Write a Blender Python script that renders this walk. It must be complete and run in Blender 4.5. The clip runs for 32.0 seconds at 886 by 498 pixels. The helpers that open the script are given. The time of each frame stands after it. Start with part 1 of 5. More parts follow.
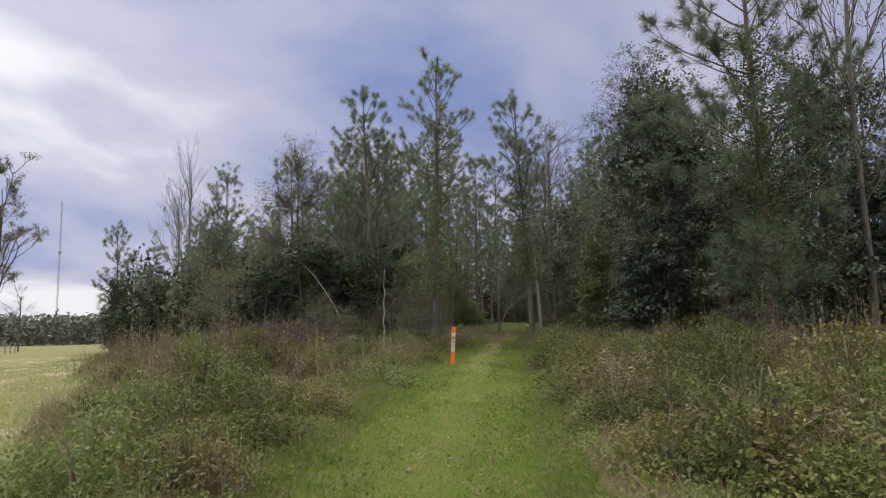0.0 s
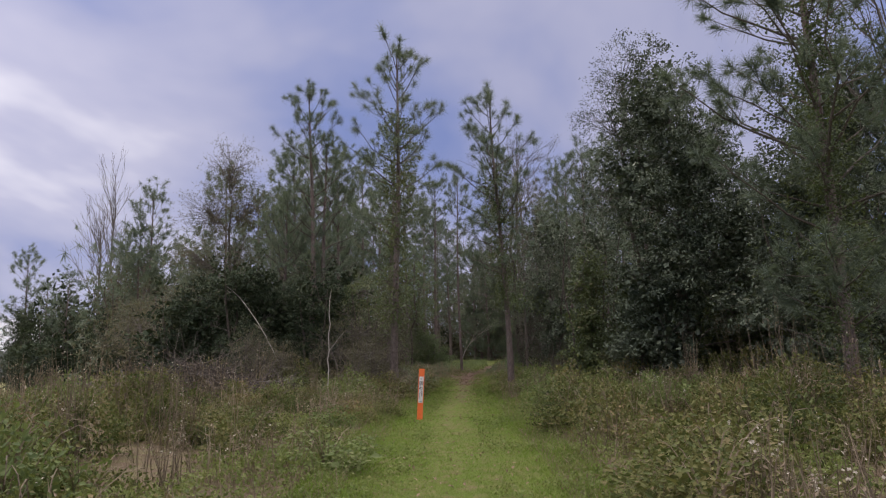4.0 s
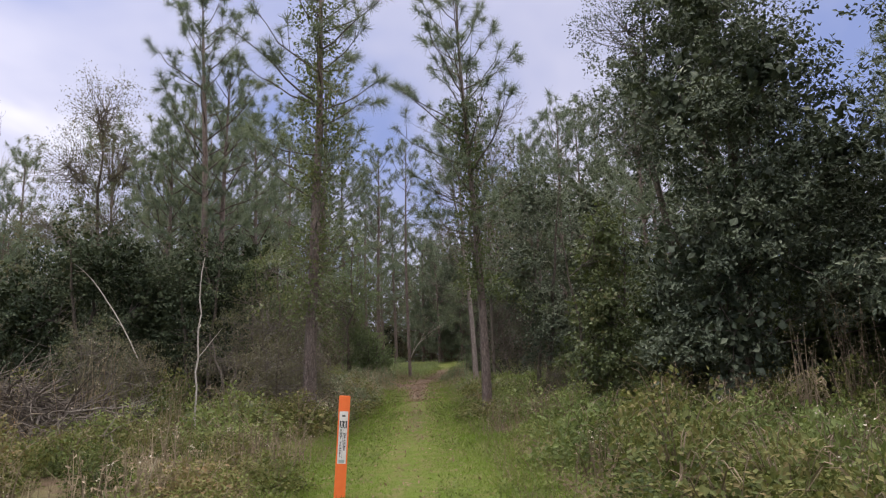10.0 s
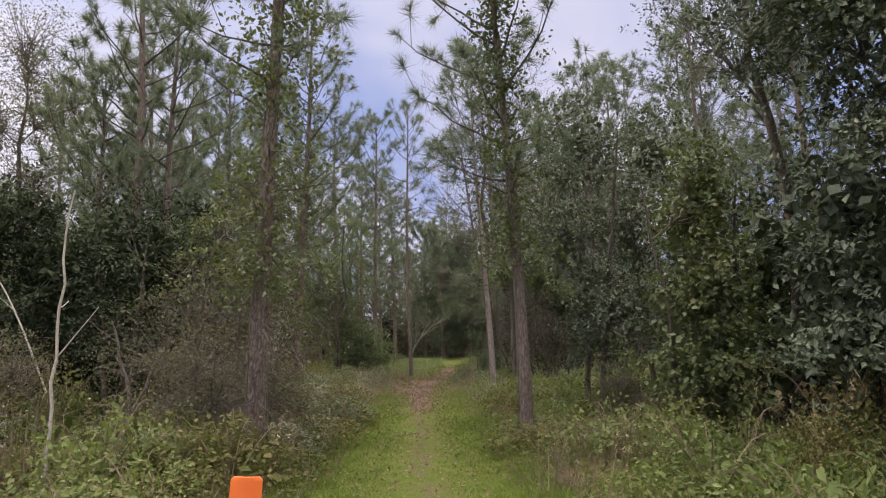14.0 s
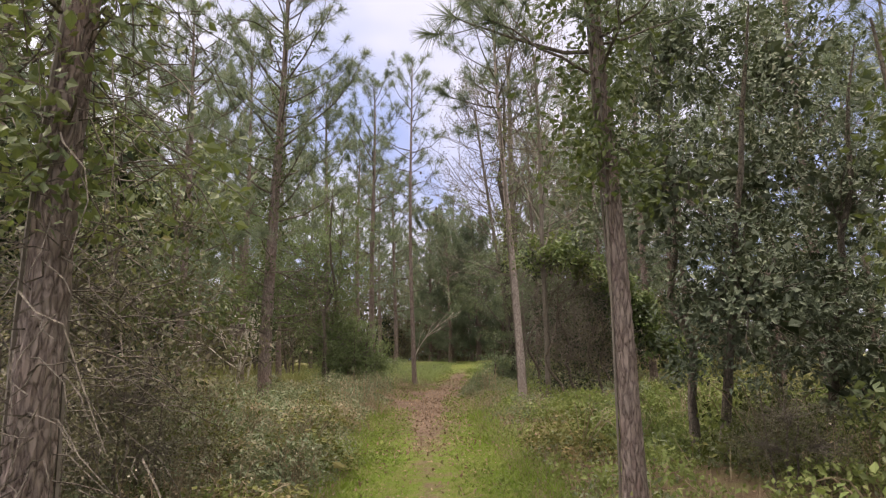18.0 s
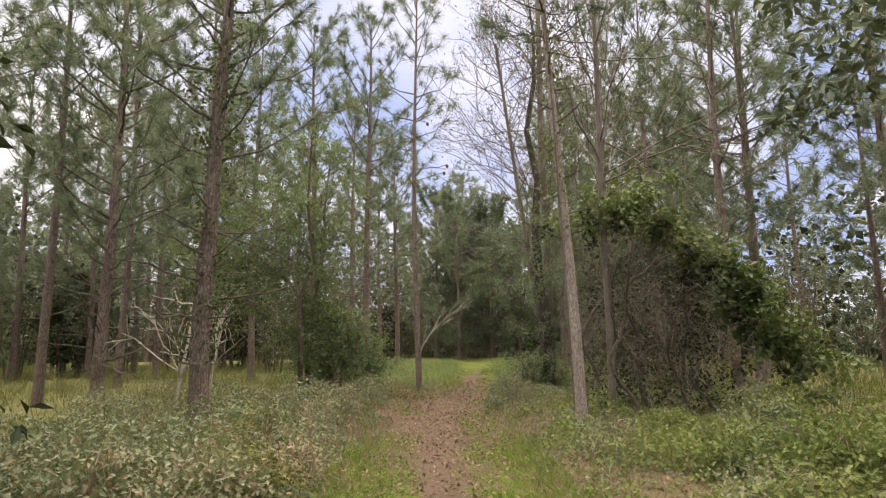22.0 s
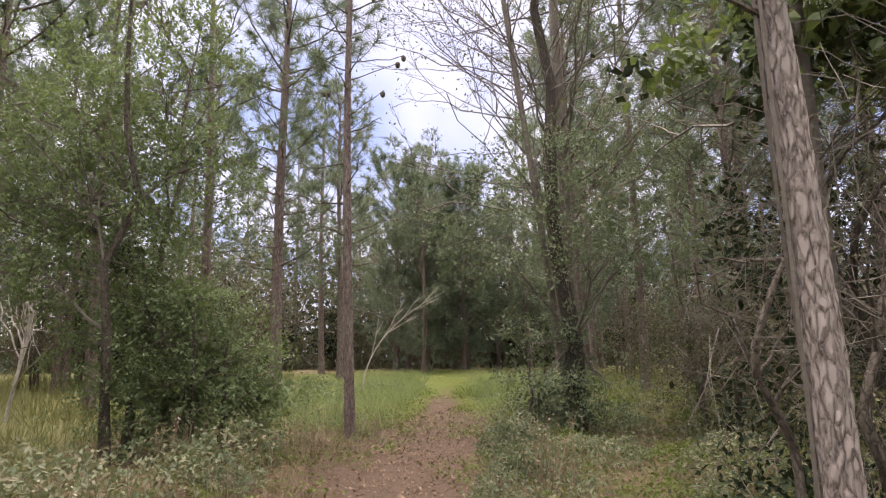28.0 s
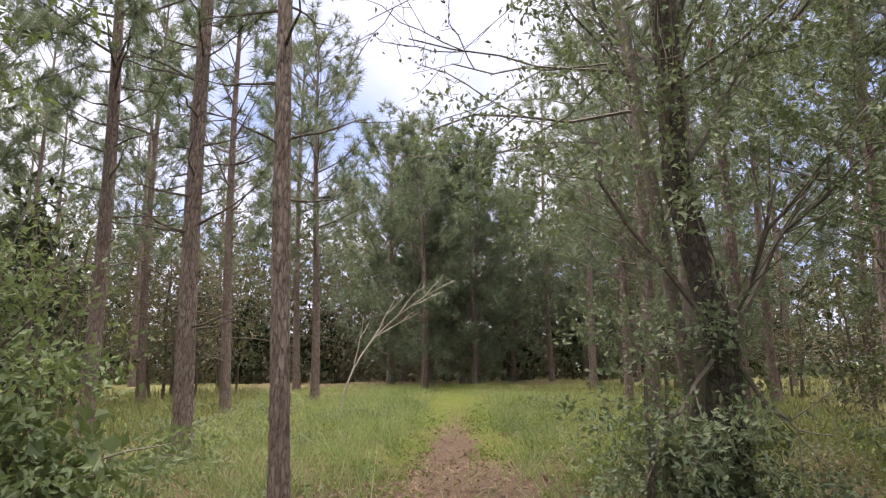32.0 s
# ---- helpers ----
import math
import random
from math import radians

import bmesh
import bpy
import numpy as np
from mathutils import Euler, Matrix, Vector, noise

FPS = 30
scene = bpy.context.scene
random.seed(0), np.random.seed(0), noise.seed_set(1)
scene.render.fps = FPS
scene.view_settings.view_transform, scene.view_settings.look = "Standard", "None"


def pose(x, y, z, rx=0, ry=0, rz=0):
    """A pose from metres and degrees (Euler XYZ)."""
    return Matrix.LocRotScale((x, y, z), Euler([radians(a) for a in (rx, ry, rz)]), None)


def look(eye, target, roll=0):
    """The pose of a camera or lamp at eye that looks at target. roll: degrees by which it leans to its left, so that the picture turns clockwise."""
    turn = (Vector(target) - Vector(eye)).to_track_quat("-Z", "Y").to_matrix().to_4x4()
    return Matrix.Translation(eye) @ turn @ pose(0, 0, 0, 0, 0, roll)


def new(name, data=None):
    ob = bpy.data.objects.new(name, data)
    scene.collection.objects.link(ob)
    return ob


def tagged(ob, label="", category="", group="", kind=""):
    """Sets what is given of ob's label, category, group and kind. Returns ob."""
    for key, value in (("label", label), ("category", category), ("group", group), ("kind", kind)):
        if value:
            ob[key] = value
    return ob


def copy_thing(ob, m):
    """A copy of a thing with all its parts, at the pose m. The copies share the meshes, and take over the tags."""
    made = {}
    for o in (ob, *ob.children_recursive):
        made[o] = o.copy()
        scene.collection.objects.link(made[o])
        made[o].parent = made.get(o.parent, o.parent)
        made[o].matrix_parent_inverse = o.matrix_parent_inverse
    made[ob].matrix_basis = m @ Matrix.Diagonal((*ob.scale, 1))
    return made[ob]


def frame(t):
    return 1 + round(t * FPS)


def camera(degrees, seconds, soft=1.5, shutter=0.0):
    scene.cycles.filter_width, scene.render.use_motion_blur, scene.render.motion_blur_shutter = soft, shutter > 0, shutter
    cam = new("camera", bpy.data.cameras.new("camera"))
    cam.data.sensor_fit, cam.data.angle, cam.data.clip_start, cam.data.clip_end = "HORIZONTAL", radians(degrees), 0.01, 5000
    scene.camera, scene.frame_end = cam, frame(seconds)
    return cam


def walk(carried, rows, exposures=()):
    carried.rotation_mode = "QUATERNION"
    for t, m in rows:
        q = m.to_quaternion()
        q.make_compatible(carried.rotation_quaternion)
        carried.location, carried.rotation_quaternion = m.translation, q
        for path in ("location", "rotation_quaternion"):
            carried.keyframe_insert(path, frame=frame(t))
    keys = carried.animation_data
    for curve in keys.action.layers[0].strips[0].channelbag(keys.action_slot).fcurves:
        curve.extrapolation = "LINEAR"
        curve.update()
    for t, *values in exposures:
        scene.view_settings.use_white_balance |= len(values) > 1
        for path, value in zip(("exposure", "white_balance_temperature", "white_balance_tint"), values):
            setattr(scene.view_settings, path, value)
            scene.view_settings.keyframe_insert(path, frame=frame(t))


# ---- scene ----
cam = camera(68.0, 32.0, soft=1.2)
METRES, EYE, TILT, LEAN, TURN = 38.0, 1.53, -1.5, 0.0, 5.7
ROWS = [
    (0.0, 0.0, 0.0, 0.0, 0.18, 8.57, 1.18),
    (0.5, -0.0036, 0.0151, 0.0017, -0.56, 8.95, 1.05),
    (1.0, -0.0054, 0.03, 0.0024, -1.04, 9.93, 0.9),
    (1.5, -0.0076, 0.0455, 0.0035, -1.11, 10.53, 0.85),
    (2.0, -0.0097, 0.0605, 0.0031, -1.15, 10.98, 0.87),
    (2.5, -0.0107, 0.0768, 0.0039, -2.17, 11.35, 0.92),
    (3.0, -0.009, 0.0921, 0.0056, -3.54, 11.42, 1.17),
    (3.5, -0.009, 0.1074, 0.0065, -3.74, 11.53, 1.29),
    (5.5, -0.0056, 0.1696, 0.0099, -6.44, 11.27, 1.84),
    (6.0, -0.0051, 0.1854, 0.0104, -6.64, 11.2, 1.83),
    (6.5, -0.0039, 0.2003, 0.0121, -6.68, 11.35, 1.87),
    (7.0, -0.0035, 0.2147, 0.0129, -7.18, 11.45, 1.98),
    (7.5, -0.0025, 0.2303, 0.0139, -8.36, 11.35, 2.17),
    (8.0, -0.0021, 0.2443, 0.0142, -8.88, 11.65, 2.0),
    (8.5, 0.0005, 0.2601, 0.0142, -8.8, 11.7, 2.03),
    (9.0, 0.0021, 0.275, 0.0155, -8.86, 11.7, 2.07),
    (9.5, 0.0036, 0.2895, 0.0174, -8.84, 11.61, 1.99),
    (10.0, 0.0047, 0.3035, 0.0185, -8.96, 11.32, 1.99),
    (10.5, 0.0078, 0.3181, 0.0191, -9.16, 11.28, 1.79),
    (11.0, 0.0091, 0.333, 0.0206, -9.39, 11.1, 1.94),
    (11.5, 0.011, 0.348, 0.0214, -9.41, 11.11, 1.87),
    (12.0, 0.0107, 0.363, 0.0217, -9.37, 11.11, 1.83),
    (12.5, 0.0116, 0.3798, 0.0218, -9.11, 11.21, 1.67),
    (13.0, 0.0122, 0.3952, 0.0236, -9.03, 11.1, 1.59),
    (13.5, 0.0148, 0.4093, 0.0245, -8.93, 11.03, 1.59),
    (14.0, 0.0158, 0.4233, 0.0249, -9.03, 10.86, 1.58),
    (14.5, 0.0184, 0.4386, 0.0249, -9.1, 10.83, 1.43),
    (16.5, 0.0228, 0.4987, 0.0296, -8.84, 11.39, 1.25),
    (17.0, 0.0248, 0.5143, 0.0301, -8.84, 11.31, 1.18),
    (17.5, 0.028, 0.5298, 0.0304, -8.88, 11.18, 1.25),
    (18.0, 0.0291, 0.5462, 0.0308, -8.81, 11.02, 1.17),
    (18.5, 0.0314, 0.5628, 0.0308, -8.77, 10.98, 1.08),
    (19.0, 0.0334, 0.5793, 0.033, -8.89, 11.01, 1.09),
    (19.5, 0.0355, 0.5956, 0.0339, -8.97, 10.96, 1.21),
    (20.0, 0.0367, 0.6122, 0.0348, -8.9, 10.89, 1.32),
    (20.5, 0.0387, 0.6274, 0.035, -8.83, 10.83, 1.15),
    (21.0, 0.0399, 0.643, 0.0359, -8.65, 10.73, 1.12),
    (21.5, 0.0417, 0.6583, 0.0362, -8.56, 10.61, 1.12),
    (22.0, 0.0428, 0.6733, 0.0368, -8.48, 10.6, 0.97),
    (22.5, 0.0456, 0.6897, 0.0381, -8.73, 10.58, 0.8),
    (23.0, 0.0477, 0.7057, 0.0397, -9.51, 10.63, 0.87),
    (23.5, 0.0501, 0.7212, 0.041, -10.21, 10.59, 1.12),
    (24.0, 0.0528, 0.7363, 0.0421, -10.74, 10.62, 1.08),
    (24.5, 0.0557, 0.7513, 0.0424, -10.97, 10.91, 1.12),
    (25.0, 0.0582, 0.7682, 0.0422, -11.2, 11.03, 1.09),
    (25.5, 0.0609, 0.7843, 0.0427, -11.17, 11.1, 1.26),
    (27.5, 0.0738, 0.8441, 0.0448, -11.5, 11.01, 1.13),
    (28.0, 0.0776, 0.8602, 0.0466, -11.36, 11.05, 1.02),
    (28.5, 0.0797, 0.8749, 0.0474, -11.21, 11.13, 1.0),
    (29.0, 0.0824, 0.8904, 0.0478, -11.19, 11.21, 0.92),
    (29.5, 0.085, 0.9062, 0.0477, -11.23, 11.33, 0.81),
    (30.0, 0.0872, 0.9239, 0.0475, -11.44, 11.65, 0.63),
    (30.5, 0.0907, 0.9413, 0.0493, -11.47, 11.65, 0.87),
    (31.0, 0.0941, 0.958, 0.0516, -11.78, 11.7, 0.95),
    (31.5, 0.0958, 0.9736, 0.0525, -11.92, 11.63, 1.0),
    (32.0, 0.0982, 0.9888, 0.0534, -11.49, 11.69, 0.88),
]
EXPOSURES = [(0.0, -0.4, 6400, 13), (2.0, -0.58, 6250, 18), (5.0, -0.45, 6200, 20), (9.0, -0.1, 6300, 18), (11.0, 0.05, 6450, 15), (14.0, 0.15, 6700, 15), (17.0, 0.36, 7000, 17), (20.0, 0.88, 7350, 10), (22.0, 0.68, 7350, 11), (24.0, 0.38, 7150, 12), (25.0, 0.38, 7100, 13), (28.0, 0.82, 6750, 17), (30.0, 0.75, 6750, 17), (32.0, 0.88, 6750, 14)]
walk(cam, [(t, pose(0, 0, EYE, TILT, LEAN, TURN) @ pose(METRES * x, METRES * y, METRES * z, 90 + pitch, roll, yaw)) for t, x, y, z, yaw, pitch, roll in ROWS], EXPOSURES)

# ---- sky and sun ----
SUN_EL, SUN_AZ = 38.0, -62.0


def maths(tree, op, a, b=None, clamp=False):
    n = tree.nodes.new("ShaderNodeMath")
    n.operation, n.use_clamp = op, clamp
    for i, v in enumerate((a, b)):
        if v is None:
            continue
        if isinstance(v, (int, float)):
            n.inputs[i].default_value = v
        else:
            tree.links.new(v, n.inputs[i])
    return n.outputs[0]


def ramp(tree, fac, stops):
    n = tree.nodes.new("ShaderNodeValToRGB")
    while len(n.color_ramp.elements) < len(stops):
        n.color_ramp.elements.new(0.5)
    for e, (p, c) in zip(n.color_ramp.elements, stops):
        e.position = p
        e.color = (*c, 1) if len(c) == 3 else c
    if fac is not None:
        tree.links.new(fac, n.inputs[0])
    return n.outputs[0]


def mix(tree, fac, a, b, blend="MIX"):
    n = tree.nodes.new("ShaderNodeMix")
    n.data_type, n.blend_type = "RGBA", blend
    for i, v in ((0, fac), (6, a), (7, b)):
        if isinstance(v, (int, float)):
            n.inputs[i].default_value = v
        elif isinstance(v, tuple):
            n.inputs[i].default_value = (*v, 1)
        else:
            tree.links.new(v, n.inputs[i])
    return n.outputs[2]


def build_world():
    w = bpy.data.worlds.new("overcast_sky")
    scene.world = w
    w.use_nodes = True
    t = w.node_tree
    t.nodes.clear()
    out = t.nodes.new("ShaderNodeOutputWorld")
    sky = t.nodes.new("ShaderNodeTexSky")
    sky.sky_type, sky.sun_disc = "NISHITA", False
    sky.sun_elevation, sky.sun_rotation = radians(SUN_EL), radians(SUN_AZ)
    bg_sky = t.nodes.new("ShaderNodeBackground")
    bg_sky.inputs[1].default_value = 0.1
    t.links.new(sky.outputs[0], bg_sky.inputs[0])
    co = t.nodes.new("ShaderNodeTexCoord").outputs["Generated"]
    sep = t.nodes.new("ShaderNodeSeparateXYZ")
    t.links.new(co, sep.inputs[0])
    x, y, z = sep.outputs
    zz = maths(t, "ADD", maths(t, "MAXIMUM", z, 0.0), 0.22)
    flat = t.nodes.new("ShaderNodeCombineXYZ")
    t.links.new(maths(t, "ADD", maths(t, "MULTIPLY", maths(t, "DIVIDE", x, zz), 1.5), 0.65), flat.inputs[0])
    t.links.new(maths(t, "DIVIDE", y, zz), flat.inputs[1])
    flat.inputs[2].default_value = CLOUD_SEED
    n1 = t.nodes.new("ShaderNodeTexNoise")
    n1.inputs["Scale"].default_value, n1.inputs["Detail"].default_value = 0.62, 5.0
    n1.inputs["Roughness"].default_value, n1.inputs["Distortion"].default_value = 0.5, 0.3
    t.links.new(flat.outputs[0], n1.inputs["Vector"])
    # the cloud is thinner and brighter towards the sun and overhead
    lit = ramp(t, n1.outputs[0], [(0.37, (0.29, 0.37, 0.66)), (0.46, (0.54, 0.57, 0.75)), (0.54, (0.69, 0.70, 0.83)), (0.62, (1.06, 1.05, 1.07))])
    sun_way = Vector((math.sin(radians(SUN_AZ)) * math.cos(radians(SUN_EL)), math.cos(radians(SUN_AZ)) * math.cos(radians(SUN_EL)), math.sin(radians(SUN_EL))))
    dot = t.nodes.new("ShaderNodeVectorMath")
    dot.operation = "DOT_PRODUCT"
    t.links.new(co, dot.inputs[0])
    dot.inputs[1].default_value = sun_way
    glow = maths(t, "POWER", maths(t, "MAXIMUM", dot.outputs["Value"], 0.0), 6.0)
    high = ramp(t, z, [(0.52, (0, 0, 0)), (0.95, (1, 1, 1))])
    near = mix(t, 1.0, lit, maths(t, "ADD", 1.08, maths(t, "MULTIPLY", glow, 0.3)), "MULTIPLY")
    over = mix(t, 1.0, (1.0, 0.95, 0.84), maths(t, "MULTIPLY", high, SKY_TOP), "MULTIPLY")
    bg_cloud = t.nodes.new("ShaderNodeBackground")
    t.links.new(mix(t, 1.0, near, over, "ADD"), bg_cloud.inputs[0])
    both = t.nodes.new("ShaderNodeMixShader")
    both.inputs[0].default_value = 0.92
    t.links.new(bg_sky.outputs[0], both.inputs[1])
    t.links.new(bg_cloud.outputs[0], both.inputs[2])
    t.links.new(both.outputs[0], out.inputs[0])
    sun = new("sun", bpy.data.lights.new("sun", "SUN"))
    sun.data.energy, sun.data.angle, sun.data.color = 1.5, radians(25), (1.0, 0.94, 0.84)
    sun.matrix_world = look(sun_way * 60, (0, 0, 0))


CLOUD_SEED, SKY_TOP = 3.7, 5.5
build_world()


# ---- materials ----
def material(name):
    m = bpy.data.materials.new(name)
    m.use_nodes = True
    t = m.node_tree
    b = t.nodes["Principled BSDF"]
    return m, t, b


def noise_tex(t, scale, detail=4.0, vec=None, rough=0.55, dist=0.0):
    n = t.nodes.new("ShaderNodeTexNoise")
    n.inputs["Scale"].default_value, n.inputs["Detail"].default_value = scale, detail
    n.inputs["Roughness"].default_value, n.inputs["Distortion"].default_value = rough, dist
    if vec is not None:
        t.links.new(vec, n.inputs["Vector"])
    return n.outputs[0]


def bump(t, height, strength, dist, target):
    b = t.nodes.new("ShaderNodeBump")
    b.inputs["Strength"].default_value, b.inputs["Distance"].default_value = strength, dist
    t.links.new(height, b.inputs["Height"])
    t.links.new(b.outputs[0], target)


def leaf_material(name, stops, rough=0.5, through_light=0.3, spec=0.35):
    """Leaves: each one its own tint, patches of plants drier or fresher, some light let through."""
    m, t, b = material(name)
    geo = t.nodes.new("ShaderNodeNewGeometry")
    info = t.nodes.new("ShaderNodeObjectInfo")
    patch = noise_tex(t, 0.8, 3.0, geo.outputs["Position"])
    f = maths(t, "ADD", maths(t, "MULTIPLY", geo.outputs["Random Per Island"], 0.45), maths(t, "MULTIPLY", maths(t, "SUBTRACT", patch, 0.30), 1.15))
    f = maths(t, "ADD", f, maths(t, "MULTIPLY", maths(t, "SUBTRACT", info.outputs["Random"], 0.5), 0.34), True)
    col = ramp(t, f, stops)
    t.links.new(col, b.inputs["Base Color"])
    b.inputs["Roughness"].default_value = rough
    b.inputs["Specular IOR Level"].default_value = spec
    tr = t.nodes.new("ShaderNodeBsdfTranslucent")
    t.links.new(mix(t, 0.35, col, (0.22, 0.26, 0.04)), tr.inputs[0])
    mx = t.nodes.new("ShaderNodeMixShader")
    mx.inputs[0].default_value = through_light
    t.links.new(b.outputs[0], mx.inputs[1])
    t.links.new(tr.outputs[0], mx.inputs[2])
    t.links.new(mx.outputs[0], t.nodes["Material Output"].inputs[0])
    return m


def bark_material(name, plate, crack, grey, scale=27.0, stretch=0.42, depth=0.01):
    m, t, b = material(name)
    tc = t.nodes.new("ShaderNodeTexCoord").outputs["Object"]
    mp = t.nodes.new("ShaderNodeMapping")
    mp.inputs["Scale"].default_value = (1, 1, stretch)
    t.links.new(tc, mp.inputs[0])
    wn = t.nodes.new("ShaderNodeTexNoise")
    wn.inputs["Scale"].default_value, wn.inputs["Detail"].default_value = scale * 0.7, 4.0
    t.links.new(mp.outputs[0], wn.inputs["Vector"])
    warp = t.nodes.new("ShaderNodeVectorMath")
    warp.operation = "MULTIPLY_ADD"
    warp.inputs[1].default_value = (0.05, 0.05, 0.05)
    t.links.new(wn.outputs["Color"], warp.inputs[0])
    t.links.new(mp.outputs[0], warp.inputs[2])
    v = t.nodes.new("ShaderNodeTexVoronoi")
    v.inputs["Scale"].default_value = scale
    t.links.new(warp.outputs[0], v.inputs["Vector"])
    e = t.nodes.new("ShaderNodeTexVoronoi")
    e.feature = "DISTANCE_TO_EDGE"
    e.inputs["Scale"].default_value = scale
    t.links.new(warp.outputs[0], e.inputs["Vector"])
    fissure = noise_tex(t, scale * 1.6, 6.0, mp.outputs[0], 0.7, 0.5)
    edge = ramp(t, maths(t, "ADD", e.outputs["Distance"], maths(t, "MULTIPLY", fissure, 0.7)), [(0.27, (0.05, 0.05, 0.05)), (0.38, (0.55, 0.55, 0.55)), (0.58, (1, 1, 1))])
    fine = noise_tex(t, 45.0, 5.0, mp.outputs[0])
    tone = noise_tex(t, 2.2, 4.0, tc)
    base = mix(t, ramp(t, tone, [(0.35, (0, 0, 0)), (0.65, (1, 1, 1))]), plate, grey)
    base = mix(t, maths(t, "MULTIPLY", fine, 0.45), base, crack)
    base = mix(t, maths(t, "MULTIPLY", v.outputs["Color"], 0.75), base, grey)
    t.links.new(mix(t, edge, crack, base), b.inputs["Base Color"])
    b.inputs["Roughness"].default_value = 0.9
    b.inputs["Specular IOR Level"].default_value = 0.2
    h = maths(t, "ADD", edge, maths(t, "MULTIPLY", fine, 0.5))
    bump(t, h, 1.0, depth * 1.4, b.inputs["Normal"])
    return m


def plain_material(name, c1, c2, scale=20.0, rough=0.8, relief=0.004, metal=0.0):
    m, t, b = material(name)
    tc = t.nodes.new("ShaderNodeTexCoord").outputs["Object"]
    n = noise_tex(t, scale, 5.0, tc)
    big = noise_tex(t, scale * 0.12, 3.0, tc)
    f = maths(t, "ADD", maths(t, "MULTIPLY", n, 0.6), maths(t, "MULTIPLY", big, 0.5))
    t.links.new(ramp(t, f, [(0.35, c1), (0.75, c2)]), b.inputs["Base Color"])
    b.inputs["Roughness"].default_value, b.inputs["Metallic"].default_value = rough, metal
    bump(t, n, 0.5, relief, b.inputs["Normal"])
    return m


NEEDLE = leaf_material("pine_needles", [(0.1, (0.07, 0.098, 0.075)), (0.45, (0.122, 0.156, 0.115)), (0.75, (0.172, 0.205, 0.148)), (0.97, (0.23, 0.205, 0.14))], 0.5, 0.3)
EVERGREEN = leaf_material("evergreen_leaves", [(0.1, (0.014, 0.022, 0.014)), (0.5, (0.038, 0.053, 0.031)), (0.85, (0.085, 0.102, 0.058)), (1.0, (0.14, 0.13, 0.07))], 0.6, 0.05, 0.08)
OAK_LEAF = leaf_material("oak_leaves", [(0.1, (0.022, 0.034, 0.023)), (0.45, (0.066, 0.086, 0.057)), (0.8, (0.145, 0.17, 0.115)), (1.0, (0.22, 0.21, 0.15))], 0.5, 0.08, 0.22)
HOLLY = leaf_material("holly_leaves", [(0.1, (0.055, 0.086, 0.042)), (0.5, (0.11, 0.155, 0.072)), (0.9, (0.20, 0.25, 0.125))], 0.42, 0.45, 0.4)
VINE = leaf_material("vine_leaves", [(0.1, (0.036, 0.055, 0.024)), (0.45, (0.07, 0.096, 0.038)), (0.75, (0.115, 0.135, 0.055)), (1.0, (0.18, 0.14, 0.07))], 0.5, 0.26)
SPARSE = leaf_material("small_autumn_leaves", [(0.1, (0.062, 0.06, 0.042)), (0.5, (0.10, 0.09, 0.06)), (0.9, (0.16, 0.122, 0.085))], 0.55, 0.28)
BRAMBLE = leaf_material("bramble_leaves", [(0.05, (0.026, 0.038, 0.014)), (0.35, (0.07, 0.086, 0.027)), (0.6, (0.135, 0.13, 0.048)), (0.8, (0.175, 0.135, 0.07)), (1.0, (0.24, 0.15, 0.085))], 0.6, 0.25, 0.1)
WEED = leaf_material("low_green_weeds", [(0.1, (0.075, 0.105, 0.03)), (0.5, (0.12, 0.155, 0.045)), (0.9, (0.19, 0.195, 0.075))], 0.6, 0.35, 0.12)
LUSH = leaf_material("lush_green_leaves", [(0.1, (0.066, 0.095, 0.034)), (0.5, (0.125, 0.16, 0.053)), (0.9, (0.21, 0.23, 0.095))], 0.55, 0.35, 0.15)
DRY = leaf_material("dry_weed_stems", [(0.1, (0.10, 0.075, 0.05)), (0.5, (0.19, 0.145, 0.10)), (0.85, (0.29, 0.23, 0.16)), (1.0, (0.42, 0.37, 0.29))], 0.75, 0.2)
FLUFF = leaf_material("pale_seed_heads", [(0.1, (0.30, 0.26, 0.20)), (0.9, (0.52, 0.48, 0.40))], 0.8, 0.3)
GRASS = leaf_material("trail_grass", [(0.05, (0.05, 0.10, 0.010)), (0.4, (0.092, 0.16, 0.018)), (0.75, (0.125, 0.19, 0.03)), (1.0, (0.19, 0.195, 0.07))], 0.6, 0.45, 0.2)
TALL_GRASS = leaf_material("tall_grass", [(0.05, (0.12, 0.18, 0.07)), (0.5, (0.21, 0.265, 0.11)), (0.9, (0.33, 0.33, 0.18))], 0.6, 0.45)
LITTER = leaf_material("fallen_leaves", [(0.05, (0.11, 0.07, 0.048)), (0.5, (0.205, 0.136, 0.096)), (0.85, (0.31, 0.22, 0.155)), (1.0, (0.44, 0.36, 0.28))], 0.8, 0.1)
FAR_LEAF = leaf_material("far_woods_leaves", [(0.1, (0.085, 0.10, 0.095)), (0.6, (0.12, 0.13, 0.115)), (1.0, (0.15, 0.148, 0.122))], 0.6, 0.15)
PINE_BARK = bark_material("pine_bark", (0.175, 0.122, 0.108), (0.05, 0.035, 0.031), (0.235, 0.195, 0.18), 30.0, 0.26)
DARK_BARK = bark_material("dark_bark", (0.10, 0.08, 0.065), (0.03, 0.024, 0.02), (0.15, 0.13, 0.11), 30.0, 0.5, 0.006)
IVY_BARK = bark_material("damp_dark_bark", (0.062, 0.05, 0.042), (0.02, 0.016, 0.013), (0.09, 0.078, 0.066), 30.0, 0.4, 0.008)
TWIG = plain_material("grey_twigs", (0.075, 0.063, 0.053), (0.165, 0.14, 0.12), 30.0)
